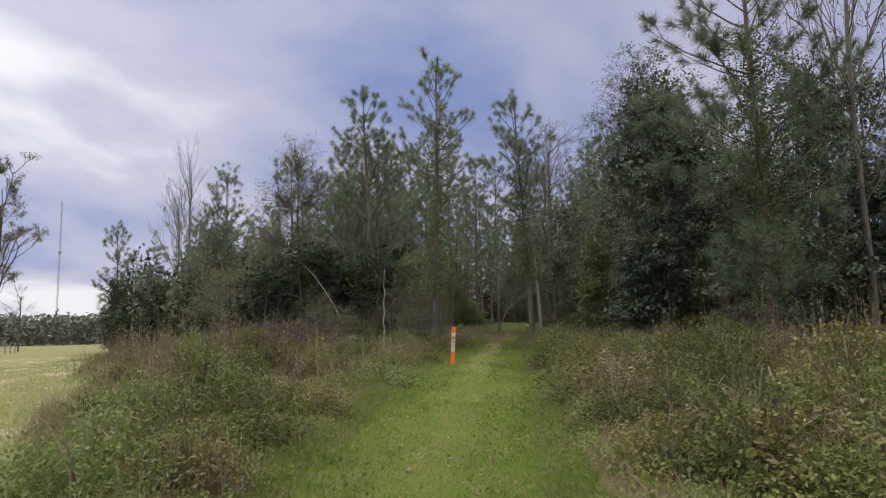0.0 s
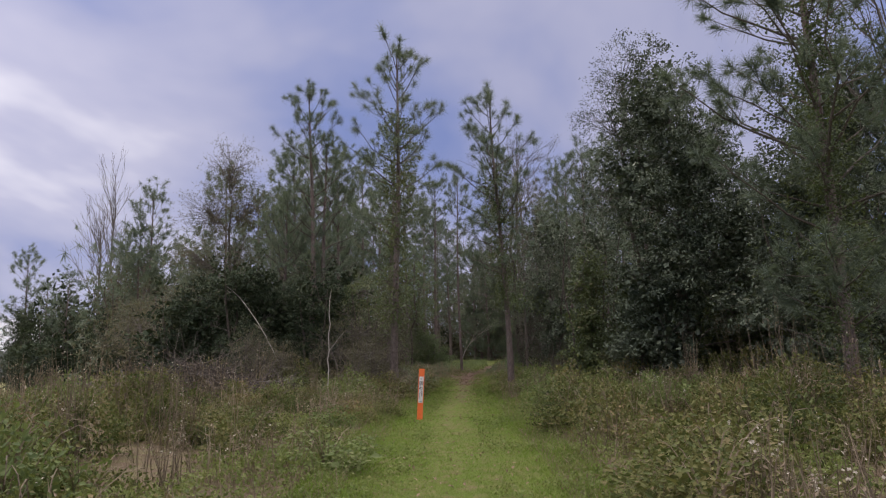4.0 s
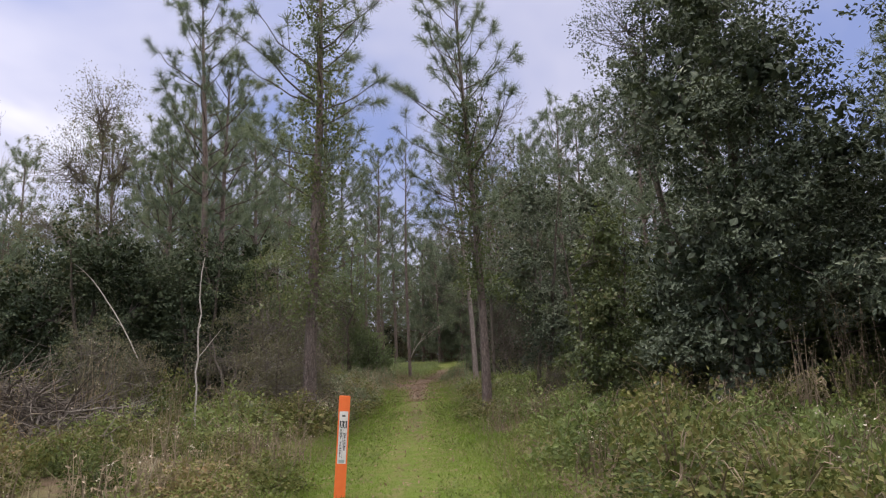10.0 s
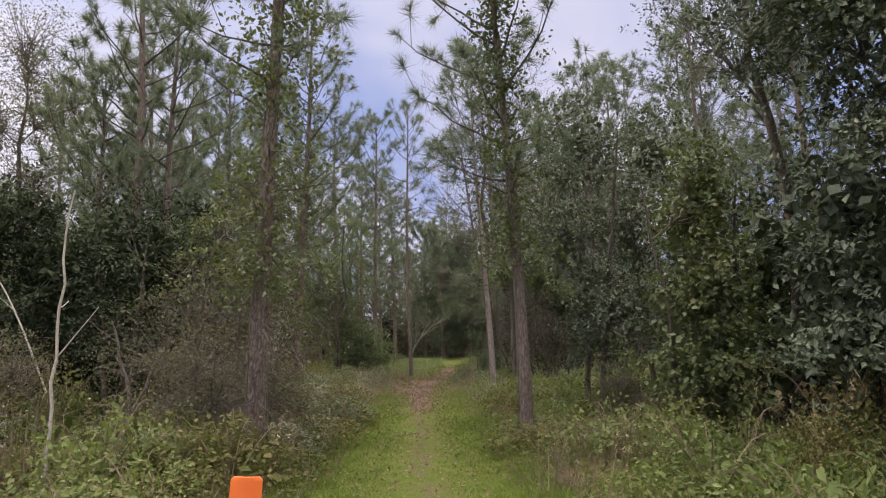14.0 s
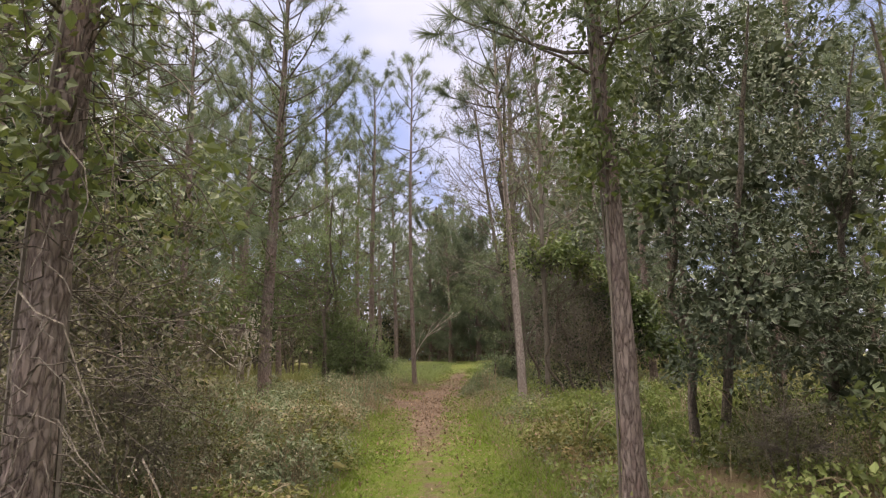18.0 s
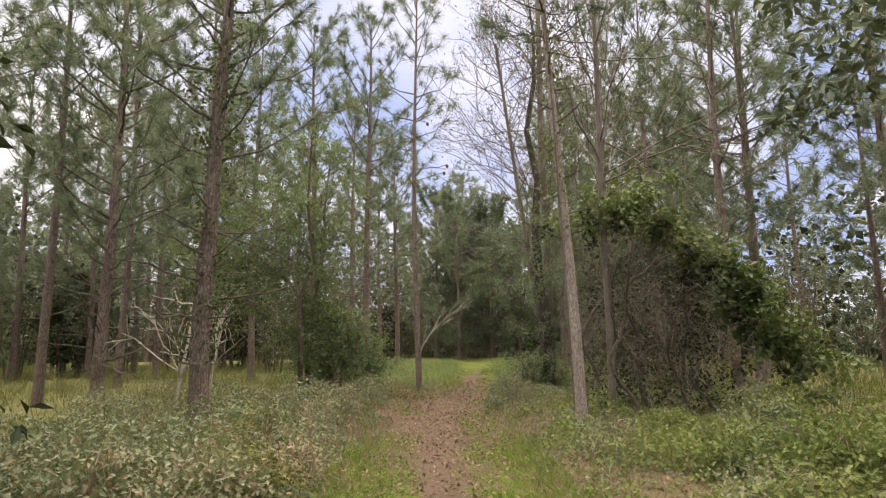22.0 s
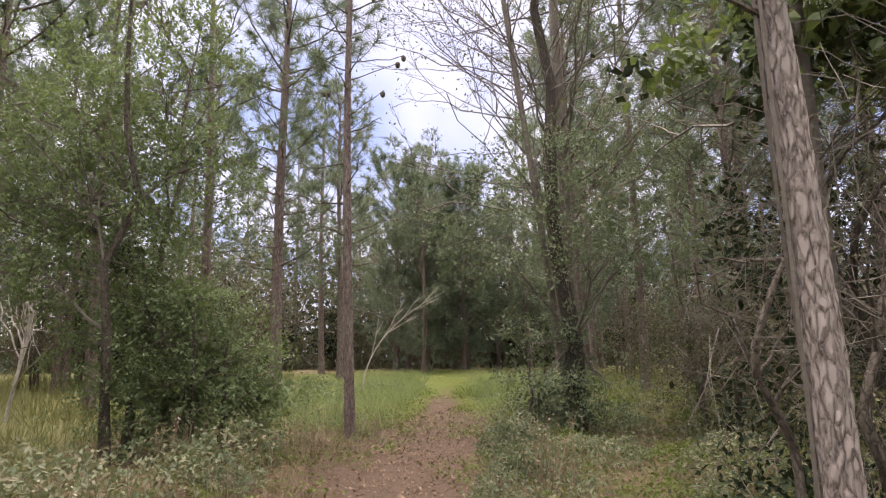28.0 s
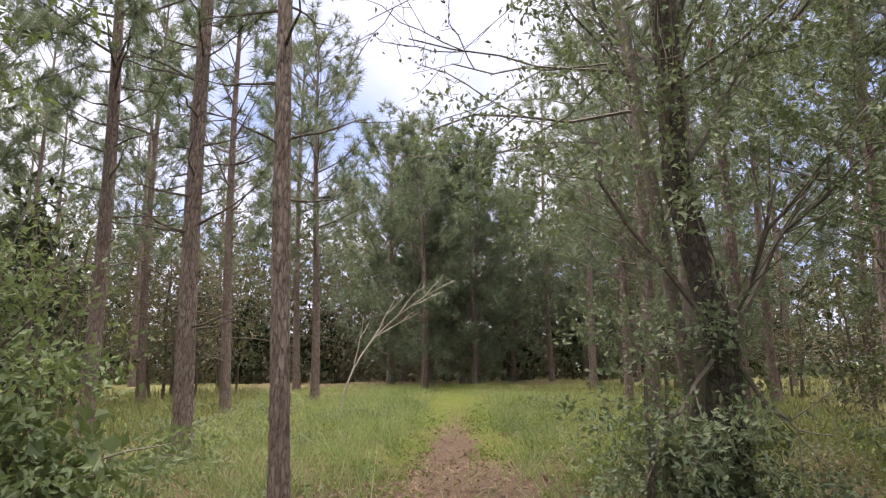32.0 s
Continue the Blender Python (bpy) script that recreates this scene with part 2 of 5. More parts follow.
DEAD_WOOD = plain_material("bleached_dead_wood", (0.22, 0.195, 0.17), (0.45, 0.41, 0.37), 25.0)
EVERGREEN_LIGHT = leaf_material("bough_leaves", [(0.1, (0.05, 0.077, 0.046)), (0.5, (0.105, 0.142, 0.083)), (0.9, (0.19, 0.22, 0.135))], 0.4, 0.32, 0.4)
ARCH_VINE = leaf_material("arch_vine_leaves", [(0.1, (0.06, 0.095, 0.035)), (0.45, (0.11, 0.155, 0.055)), (0.75, (0.19, 0.22, 0.075)), (1.0, (0.28, 0.23, 0.08))], 0.4, 0.35)
UNDERGROWTH = leaf_material("undergrowth_leaves", [(0.05, (0.06, 0.08, 0.046)), (0.4, (0.125, 0.155, 0.092)), (0.65, (0.18, 0.185, 0.12)), (0.85, (0.24, 0.19, 0.13)), (1.0, (0.30, 0.20, 0.14))], 0.5, 0.3, 0.3)
WOODLAND_GRASS = leaf_material("woodland_grass", [(0.05, (0.07, 0.085, 0.03)), (0.5, (0.13, 0.14, 0.052)), (0.9, (0.21, 0.185, 0.095))], 0.6, 0.4)
PALE_BARK = bark_material("pale_plated_bark", (0.275, 0.222, 0.205), (0.10, 0.074, 0.066), (0.36, 0.315, 0.298), 29.0, 0.30)


# ---- mesh tools ----
class Soup:
    """Vertices and faces gathered from arrays, then made into one mesh."""

    def __init__(self):
        self.v, self.f, self.n = [], [], 0

    def add(self, v, f):
        if len(v):
            self.v.append(np.asarray(v, float))
            self.f.append(np.asarray(f, int) + self.n)
            self.n += len(v)

    def mesh(self, name, mat, smooth=False):
        me = bpy.data.meshes.new(name)
        if not self.v:
            return me
        v = np.concatenate(self.v)
        sizes = np.concatenate([np.full(len(f), f.shape[1]) for f in self.f])
        loops = np.concatenate([f.ravel() for f in self.f])
        me.vertices.add(len(v))
        me.vertices.foreach_set("co", v.astype(np.float32).ravel())
        me.loops.add(len(loops))
        me.loops.foreach_set("vertex_index", loops.astype(np.int32))
        me.polygons.add(len(sizes))
        me.polygons.foreach_set("loop_start", (np.cumsum(sizes) - sizes).astype(np.int32))
        me.polygons.foreach_set("use_smooth", np.full(len(sizes), smooth))
        me.update(calc_edges=True)
        me.materials.append(mat)
        return me


def part(name, source, mat, parent, label="", smooth=False):
    """One mesh object under a thing or a part, from a Soup, a bmesh or a mesh."""
    if isinstance(source, Soup):
        me = source.mesh(name, mat, smooth)
    elif isinstance(source, bmesh.types.BMesh):
        me = bpy.data.meshes.new(name)
        source.to_mesh(me)
        source.free()
        me.materials.append(mat)
        if smooth:
            me.polygons.foreach_set("use_smooth", [True] * len(me.polygons))
    else:
        me = source
    ob = new(name, me)
    ob.parent = parent
    return tagged(ob, label)


def thing(name, at, label, category, group="", kind="", turn=0.0, size=1.0):
    ob = new(name)
    ob.empty_display_size = 0.2
    ob.matrix_basis = pose(*at, 0, 0, turn)
    ob.scale = (size, size, size)
    return tagged(ob, label, category, group, kind)


def unit(a):
    return a / np.maximum(np.linalg.norm(a, axis=-1, keepdims=True), 1e-9)


def tube(soup, path, radii, sides=6, cap=False):
    p = np.asarray(path, float)
    r = np.broadcast_to(np.asarray(radii, float), (len(p),))
    d = unit(np.gradient(p, axis=0))
    ref = np.where(np.abs(d[:, 2:3]) > 0.9, [[1.0, 0, 0]], [[0, 0, 1.0]])
    if np.mean(np.abs(d[:, 2])) > 0.7:
        ref = np.tile([[1.0, 0.13, 0]], (len(p), 1))
    a = unit(np.cross(d, ref))
    b = np.cross(d, a)
    ang = np.linspace(0, 2 * math.pi, sides, endpoint=False)
    ring = a[:, None] * np.cos(ang)[None, :, None] + b[:, None] * np.sin(ang)[None, :, None]
    v = (p[:, None] + ring * r[:, None, None]).reshape(-1, 3)
    i = np.arange(len(p) - 1)[:, None] * sides
    j = np.arange(sides)[None]
    k = (j + 1) % sides
    f = np.stack([i + j, i + k, i + sides + k, i + sides + j], -1).reshape(-1, 4)
    soup.add(v, f)


def bend(p0, way, length, lift=0.0, wob=0.0, rng=None, n=6):
    """A curved line from p0 along way that lifts (or droops) on its way."""
    s = np.linspace(0, 1, n)[:, None]
    p = np.asarray(p0)[None] + np.asarray(way)[None] * s * length + np.array([[0, 0, 1.0]]) * lift * length * s ** 2
    if wob:
        p[1:] += rng.normal(0, wob * length, (n - 1, 3)) * s[1:]
    return p


def leaves(soup, rng, c, out, size, aspect=0.5, up=0.45, spread=0.9, face=None):
    """Leaves at the points c: pointed blades, folded a little along the rib; face turns their upper sides one way."""
    n = len(c)
    if n == 0:
        return
    size = size * rng.uniform(0.65, 1.3, (n, 1))
    d = unit(np.asarray(out) * 0.6 + rng.normal(0, spread, (n, 3)) + [0, 0, -0.25])
    nor = unit(rng.normal(0, 0.7, (n, 3)) + [0, 0, up * 2]) if face is None else unit(face + rng.normal(0, 0.38, (n, 3)))
    side = unit(np.cross(d, nor))
    nor = np.cross(side, d)
    w = size * aspect * 0.5
    base, tip = c, c + d * size
    mid = c + d * size * 0.45 + nor * size * 0.10
    v = np.stack([base, mid + side * w, tip, mid - side * w], 1).reshape(-1, 3)
    soup.add(v, np.arange(4 * n).reshape(-1, 4))


def needles(soup, rng, tip, way, count, length, width):
    """Tufts of long pine needles: brushes that fan out round the last hand's breadth of a twig."""
    n = len(tip)
    if n == 0:
        return
    big = np.repeat(rng.uniform(0.75, 1.2, n), count)[:, None]
    tip, way = np.repeat(tip, count, 0), np.repeat(way, count, 0)
    m = len(tip)
    back = rng.uniform(0, 1, (m, 1)) ** 1.4
    d = unit(way * (1.0 - 0.85 * back) + unit(rng.normal(0, 1, (m, 3))) * 0.85 + [0, 0, -0.05])
    base = tip - way * back * length * 0.55
    L = length * big * rng.uniform(0.75, 1.1, (m, 1))
    side = unit(np.cross(d, rng.normal(0, 1, (m, 3)))) * width * 0.5
    end = base + d * L + [0, 0, -0.16] * L ** 1.5
    v = np.stack([base - side, base + side, end], 1).reshape(-1, 3)
    soup.add(v, np.arange(3 * m).reshape(-1, 3))


def cards(soup, rng, c, size, aspect=1.0):
    """Single rough leaf clumps for far woods."""
    leaves(soup, rng, c, np.zeros_like(c), size, aspect, 0.3, 1.0)


# ---- lie of the land ----
TRAIL_Y = (-6, 0, 6, 13, 20, 26, 34, 39, 45, 52, 60, 70)
TRAIL_X = (-0.1, -0.5, -0.85, -0.9, -1.0, -0.75, -0.6, -0.25, 0.75, 1.7, 2.6, 3.5)
TRAIL_W = (1.25, 1.2, 1.15, 1.3, 1.25, 1.05, 0.95, 0.9, 0.8, 0.7, 0.5, 0.3)


def smooth01(x, a, b):
    s = np.clip((x - a) / (b - a), 0, 1)
    return s * s * (3 - 2 * s)


def road_edge(y):
    """x of the sandy road's verge, beside the left-hand brambles."""
    return -5.0 - 0.60 * (np.maximum(y, 2) - 6)


def off_trail(x, y):
    return np.abs(x - np.interp(y, TRAIL_Y, TRAIL_X)) / np.interp(y, TRAIL_Y, TRAIL_W)


def lumps(x, y):
    return 0.05 * np.sin(x * 1.3 + 0.7 * y) * np.sin(y * 0.9 - 0.4 * x) + 0.03 * np.sin(2.9 * x + 1.1) * np.sin(2.3 * y + 0.5 * x)


def land(x, y):
    x, y = np.asarray(x, float), np.asarray(y, float)
    rise = 0.0285 * np.clip(y, 0, 42) + 0.045 * np.clip(y - 42, 0, 18)
    rise = rise * (1 - smooth01(-x - 0.25 * y, 4, 22))
    side = smooth01(off_trail(x, y), 0.7, 1.6) * 0.13 * smooth01(y, -5, 8) * (1 - smooth01(y, 44, 54))
    near = 1 - smooth01(np.hypot(x, y - 25), 45, 80)
    return rise + side * (1 - smooth01(-x, 10, 20)) + lumps(x, y) * near


def land_z(x, y):
    return float(land(x, y))


def build_ground():
    def steps(lo, hi, fine, reach):
        mid = np.arange(lo, hi + fine / 2, fine)
        k = np.geomspace(1, reach, 26)
        return np.concatenate([lo - k[::-1], mid, hi + k])

    xs, ys = steps(-12, 12, 0.25, 2500), steps(-4, 60, 0.3, 2500)
    gx, gy = np.meshgrid(xs, ys)
    v = np.stack([gx, gy, land(gx, gy)], -1).reshape(-1, 3)
    nx = len(xs)
    i = np.arange(len(ys) - 1)[:, None] * nx
    j = np.arange(nx - 1)[None]
    f = np.stack([i + j, i + j + 1, i + nx + j + 1, i + nx + j], -1).reshape(-1, 4)
    s = Soup()
    s.add(v, f)
    me = s.mesh("ground", ground_material(), True)
    x, y = v[:, 0], v[:, 1]
    o = off_trail(x, y)
    masks = {
        "lawn": (1 - smooth01(o, 0.75, 1.15)) * (1 - 0.85 * smooth01(y, 34, 37.5)) + (1 - smooth01(np.hypot((x - 1.5) / 8, (y - 53) / 9), 0.7, 1.1)) * 0.6,
        "track": np.exp(-((x - np.interp(y, TRAIL_Y, TRAIL_X) - 0.02) / (0.22 + 0.2 * smooth01(y, 33, 38))) ** 2) * (0.2 + 0.38 * smooth01(y, 16, 30) + 0.3 * smooth01(y, 32, 37)) * (1 - 0.75 * smooth01(y, 47, 54)) + 0.85 * (1 - smooth01(o, 1.0, 1.8)) * smooth01(y, 30, 35) * (1 - smooth01(y, 43.5, 48.5)),
        "road": smooth01(road_edge(y) - x, -1.3, 0.8) * (1 - smooth01(road_edge(y) - x, 7, 12)) * (1 - smooth01(y, 40, 70)),
        "meadow": np.maximum(smooth01(-x - 0.6 * y, 5, 10), smooth01(-x, 3, 6) * smooth01(y, 30, 34)) + smooth01(np.hypot(x, y - 25), 40, 60) * np.maximum(smooth01(-x, 14, 26), smooth01(-y, 5, 15)) + smooth01(x, 5, 8) * smooth01(y, 34, 40) + smooth01(x, 4, 7) * (1 - smooth01(y, 22, 28)),
    }
    for name, m in masks.items():
        me.attributes.new(name, "FLOAT", "POINT").data.foreach_set("value", np.clip(m, 0, 1).astype(np.float32))
    tagged(new("ground", me), "grassy and litter-strewn ground with a mown trail", "ground", kind="structure")


def ground_material():
    m, t, b = material("ground")

    def attr(n):
        a = t.nodes.new("ShaderNodeAttribute")
        a.attribute_name = n
        return a.outputs["Fac"]

    pos = t.nodes.new("ShaderNodeNewGeometry").outputs["Position"]
    fine, mid, big = noise_tex(t, 38.0, 6.0, pos, 0.7), noise_tex(t, 5.0, 5.0, pos), noise_tex(t, 0.7, 4.0, pos)
    litter = mix(t, fine, (0.05, 0.036, 0.026), (0.19, 0.135, 0.09))
    litter = mix(t, ramp(t, mid, [(0.4, (0, 0, 0)), (0.7, (0.55, 0.55, 0.55))]), litter, (0.13, 0.145, 0.05))
    lawn = mix(t, fine, (0.045, 0.07, 0.012), (0.13, 0.17, 0.03))
    lawn = mix(t, ramp(t, mid, [(0.42, (0, 0, 0)), (0.75, (0.8, 0.8, 0.8))]), lawn, (0.17, 0.135, 0.07))
    earth = mix(t, fine, (0.06, 0.041, 0.032), (0.175, 0.122, 0.092))
    field = mix(t, fine, (0.095, 0.10, 0.04), (0.215, 0.20, 0.095))
    sand = mix(t, fine, (0.27, 0.21, 0.155), (0.48, 0.40, 0.32))
    sand = mix(t, ramp(t, maths(t, "ADD", maths(t, "MULTIPLY", big, 0.6), maths(t, "MULTIPLY", mid, 0.4)), [(0.40, (0, 0, 0)), (0.49, (1, 1, 1))]), sand, mix(t, fine, (0.10, 0.115, 0.035), (0.22, 0.20, 0.085)))

    def ragged(mask, amount=0.7):
        w = maths(t, "ADD", mask, maths(t, "MULTIPLY", maths(t, "SUBTRACT", mid, 0.5), amount))
        return ramp(t, w, [(0.3, (0, 0, 0)), (0.7, (1, 1, 1))])

    col = mix(t, ragged(attr("meadow")), litter, field)
    col = mix(t, ragged(attr("lawn")), col, lawn)
    col = mix(t, ragged(attr("road"), 1.1), col, sand)
    col = mix(t, ragged(attr("track"), 1.3), col, earth)
    t.links.new(col, b.inputs["Base Color"])
    b.inputs["Roughness"].default_value = 0.95
    b.inputs["Specular IOR Level"].default_value = 0.1
    bump(t, maths(t, "ADD", fine, maths(t, "MULTIPLY", mid, 1.5)), 0.9, 0.04, b.inputs["Normal"])
    return m


build_ground()


# ---- trees ----
def rugged_trunk(soup, rng, path, radii, sides=30, depth=0.06):
    """A near trunk whose bark plates stand proud of the cracks."""
    p = np.asarray(path, float)
    s = np.linspace(0, 1, len(p))
    fine = np.linspace(0, 1, max(len(p), int(np.linalg.norm(p[-1] - p[0]) / 0.06)))
    p = np.stack([np.interp(fine, s, p[:, i]) for i in range(3)], 1)
    r = np.interp(fine, s, radii)
    ang = np.linspace(0, 2 * math.pi, sides, endpoint=False)
    off = rng.uniform(0, 50)
    a = np.empty((len(p), sides))
    for i in range(len(p)):
        for j in range(sides):
            q = Vector((math.cos(ang[j]) * 3.2 + off, math.sin(ang[j]) * 3.2, p[i, 2] * 10.0))
            q += noise.noise_vector(q * 1.3) * 0.5
            d = noise.voronoi(q, distance_metric="DISTANCE")[0]
            a[i, j] = min((d[1] - d[0]) * 2.2, 1.0)
    rr = r[:, None] * (1 - depth + depth * 2.2 * a)
    v = np.stack([p[:, None, 0] + np.cos(ang) * rr, p[:, None, 1] + np.sin(ang) * rr, np.repeat(p[:, 2:3], sides, 1)], -1).reshape(-1, 3)
    i = np.arange(len(p) - 1)[:, None] * sides
    j = np.arange(sides)[None]
    k = (j + 1) % sides
    soup.add(v, np.stack([i + j, i + k, i + sides + k, i + sides + j], -1).reshape(-1, 4))


def pine(at, label, seed, h, r0=0.12, crown=0.4, spread=2.0, count=34, width=0.013, lean=(0, 0), rugged=False, dead=0.6, vine=None, cones=0, gap=0.34, group="pines along the trail", needle=0.28, turn=0.0, bushy=1.5, near=True, bark=None, tangle=0):
    """A slender pine: trunk, whorled limbs that lift at their ends, tufts of long needles, dead lower limbs."""
    rng = np.random.default_rng(seed)
    tree = thing("pine_tree", at, label, "tree", group, turn=turn)
    n = int(h / 0.5) + 2
    s = np.linspace(0, 1, n)
    line = np.stack([lean[0] * s ** 1.3 + 0.06 * np.sin(s * 5 + seed), lean[1] * s ** 1.3 + 0.05 * np.sin(s * 4 + 2 * seed), s * h - 0.15], 1)
    line[:, :2] -= line[0, :2]
    rad = r0 * (1 - s) ** 0.75 + 0.012 + r0 * 0.35 * np.exp(-s * h / 0.22)
    trunk = Soup()
    if rugged:
        cut = max(3, int(n * min(1.0, 7.5 / h)))
        rugged_trunk(trunk, rng, line[:cut], rad[:cut])
        tube(trunk, line[cut - 1:], rad[cut - 1:], 10)
    else:
        tube(trunk, line, rad, 8)

    def on(z):
        return np.array([np.interp(z, line[:, 2], line[:, i]) for i in range(3)])

    limb_list, tips, ways = [], [], []
    z, az = h * crown * dead, rng.uniform(0, 6.3)
    while z < h - 0.5:
        q = (z / h - crown) / (1 - crown)
        for k in range(rng.integers(2, 4) if q > 0 else rng.integers(2, 5) if dead < 0.4 else rng.integers(1, 3)):
            az += 2.4 + rng.normal(0, 0.5)
            if q > 0:
                L = spread * (0.28 + 0.72 * min(1, q * 3.5)) * (1 - q) ** 0.5 * rng.uniform(0.45, 1.25) + 0.3
                el = radians(5 + 48 * q + rng.normal(0, 8))
                lift = 0.28
            else:
                L, el, lift = rng.uniform(0.3, 1.0) * spread * 0.75, radians(rng.normal(8, 9)), rng.uniform(-0.08, 0.15)
            way = np.array([math.cos(az) * math.cos(el), math.sin(az) * math.cos(el), math.sin(el)])
            p = bend(on(z + rng.uniform(-0.1, 0.1)), way, L, lift, 0.03, rng)
            r = 0.009 + 0.009 * L
            limbs = Soup() if near else trunk
            tube(limbs, p, np.linspace(r, 0.005, len(p)), 5 if near else 3)
            limb_list.append(limbs)
            if q <= 0:
                for w in range(rng.integers(0, 4)):
                    b = p[rng.integers(2, 6)]
                    tube(limbs, bend(b, unit(way + rng.normal(0, 0.7, 3)), rng.uniform(0.15, 0.5), 0.1, 0.05, rng, 4), [0.006, 0.005, 0.004, 0.003], 3)
                continue
            d = unit(p[-1] - p[-2])
            tips.append(p[-1])
            ways.append(d)
            for w in range(int((0.9 + L * 2.0) * bushy)):
                u = rng.uniform(0.42, 1.0)
                b = np.array([np.interp(u, np.linspace(0, 1, 6), p[:, i]) for i in range(3)])
                wd = unit(way + rng.normal(0, 0.65, 3) + [0, 0, 0.45])
                tw = bend(b, wd, rng.uniform(0.2, 0.6), 0.3, 0, rng, 3)
                if near:
                    tube(limbs, tw, [0.007, 0.006, 0.004], 3)
                tips.append(tw[-1])
                ways.append(unit(tw[-1] - tw[-2]))
        z += gap * rng.uniform(0.7, 1.3)
    for k in range(4):
        tips.append(on(h - 0.15) + rng.normal(0, 0.06, 3))
        ways.append(unit(np.array([0, 0, 1]) + rng.normal(0, 0.3, 3)))
    part("trunk", trunk, bark or PINE_BARK, tree, smooth=not rugged)
    if near:
        for limbs in limb_list:
            part("limb", limbs, DARK_BARK, tree)
    crown_soup = Soup()
    needles(crown_soup, rng, np.array(tips), np.array(ways), count, needle, width)
    part("crown", crown_soup, NEEDLE, tree)
    if vine:
        lo, hi, amount, out = vine
        vs = Soup()
        zc = rng.uniform(lo, hi, amount)
        a = rng.uniform(0, 6.3, amount)
        c = np.array([on(k) for k in zc])
        k = rng.integers(0, amount, amount // 14)
        pick = k[rng.integers(0, len(k), amount)]
        zc, a, c = zc[pick] + rng.normal(0, 0.1, amount), a[pick] + rng.normal(0, 0.25, amount), c[pick]
        c[:, 2] = zc
        rr = np.abs(rng.normal(0.12, out * (0.3 + 0.7 * np.sin(zc * 1.7 + seed) ** 2), amount))[pick] + rng.normal(0, 0.05, amount) + 0.08
        dirs = np.stack([np.cos(a), np.sin(a), np.zeros(amount)], 1)
        leaves(vs, rng, c + dirs * rr[:, None] + rng.normal(0, 0.05, (amount, 3)), dirs, 0.075, 0.6, 0.25)
        stem = Soup()
        for k in range(3):
            zz = np.linspace(0.1, hi * rng.uniform(0.5, 0.95), 24)
            aa = k * 1.3 + zz * rng.uniform(0.2, 0.7)
            pp = np.array([on(q) for q in zz])
            tube(stem, pp + np.stack([np.cos(aa), np.sin(aa), 0 * aa], 1) * (np.interp(pp[:, 2], line[:, 2], rad) * 1.05 + 0.01)[:, None], 0.011, 4)
        tagged(part("climbing_vine", vs, VINE, tree, "leafy climbing vine"), kind="stuff")
        part("vine_stem", stem, TWIG, tree, "woody vine stem on the bark")
    if tangle:
        ts = Soup()
        for k in range(tangle):
            z, a, d = rng.uniform(0.3, 3.6), rng.uniform(0, 6.3), abs(rng.normal(0.12, 0.28))
            way = unit(np.array([math.cos(a + rng.normal(0, 0.8)), math.sin(a + rng.normal(0, 0.8)), rng.normal(0.1, 0.5)]))
            tube(ts, bend(on(z) + np.array([math.cos(a), math.sin(a), 0]) * d, way, rng.uniform(0.25, 0.8), -0.35, 0.07, rng, 5), [0.005, 0.004, 0.0035, 0.003, 0.002], 3)
        tagged(part("twig_tangle", ts, DARK_BARK, tree, "dry brown vine twigs round the stem"), kind="stuff")
    for k in range(cones):
        q = on(h * rng.uniform(0.42, 0.7))
        a = rng.uniform(0, 6.3)
        end = q + np.array([math.cos(a) * 0.9, math.sin(a) * 0.9, 0.1])
        cs = Soup()
        tube(cs, bend(q, unit(end - q), 0.9, 0.05, 0.02, rng, 5), [0.012, 0.01, 0.009, 0.008, 0.007], 4)
        tube(cs, end + np.array([[0, 0, 0.05], [0, 0, 0.03], [0, 0, 0], [0, 0, -0.04], [0, 0, -0.06]]), [0.008, 0.035, 0.042, 0.03, 0.006], 7)
        part("pine_cone", cs, DARK_BARK, tree, "brown pine cone on a bare limb")
    return tree


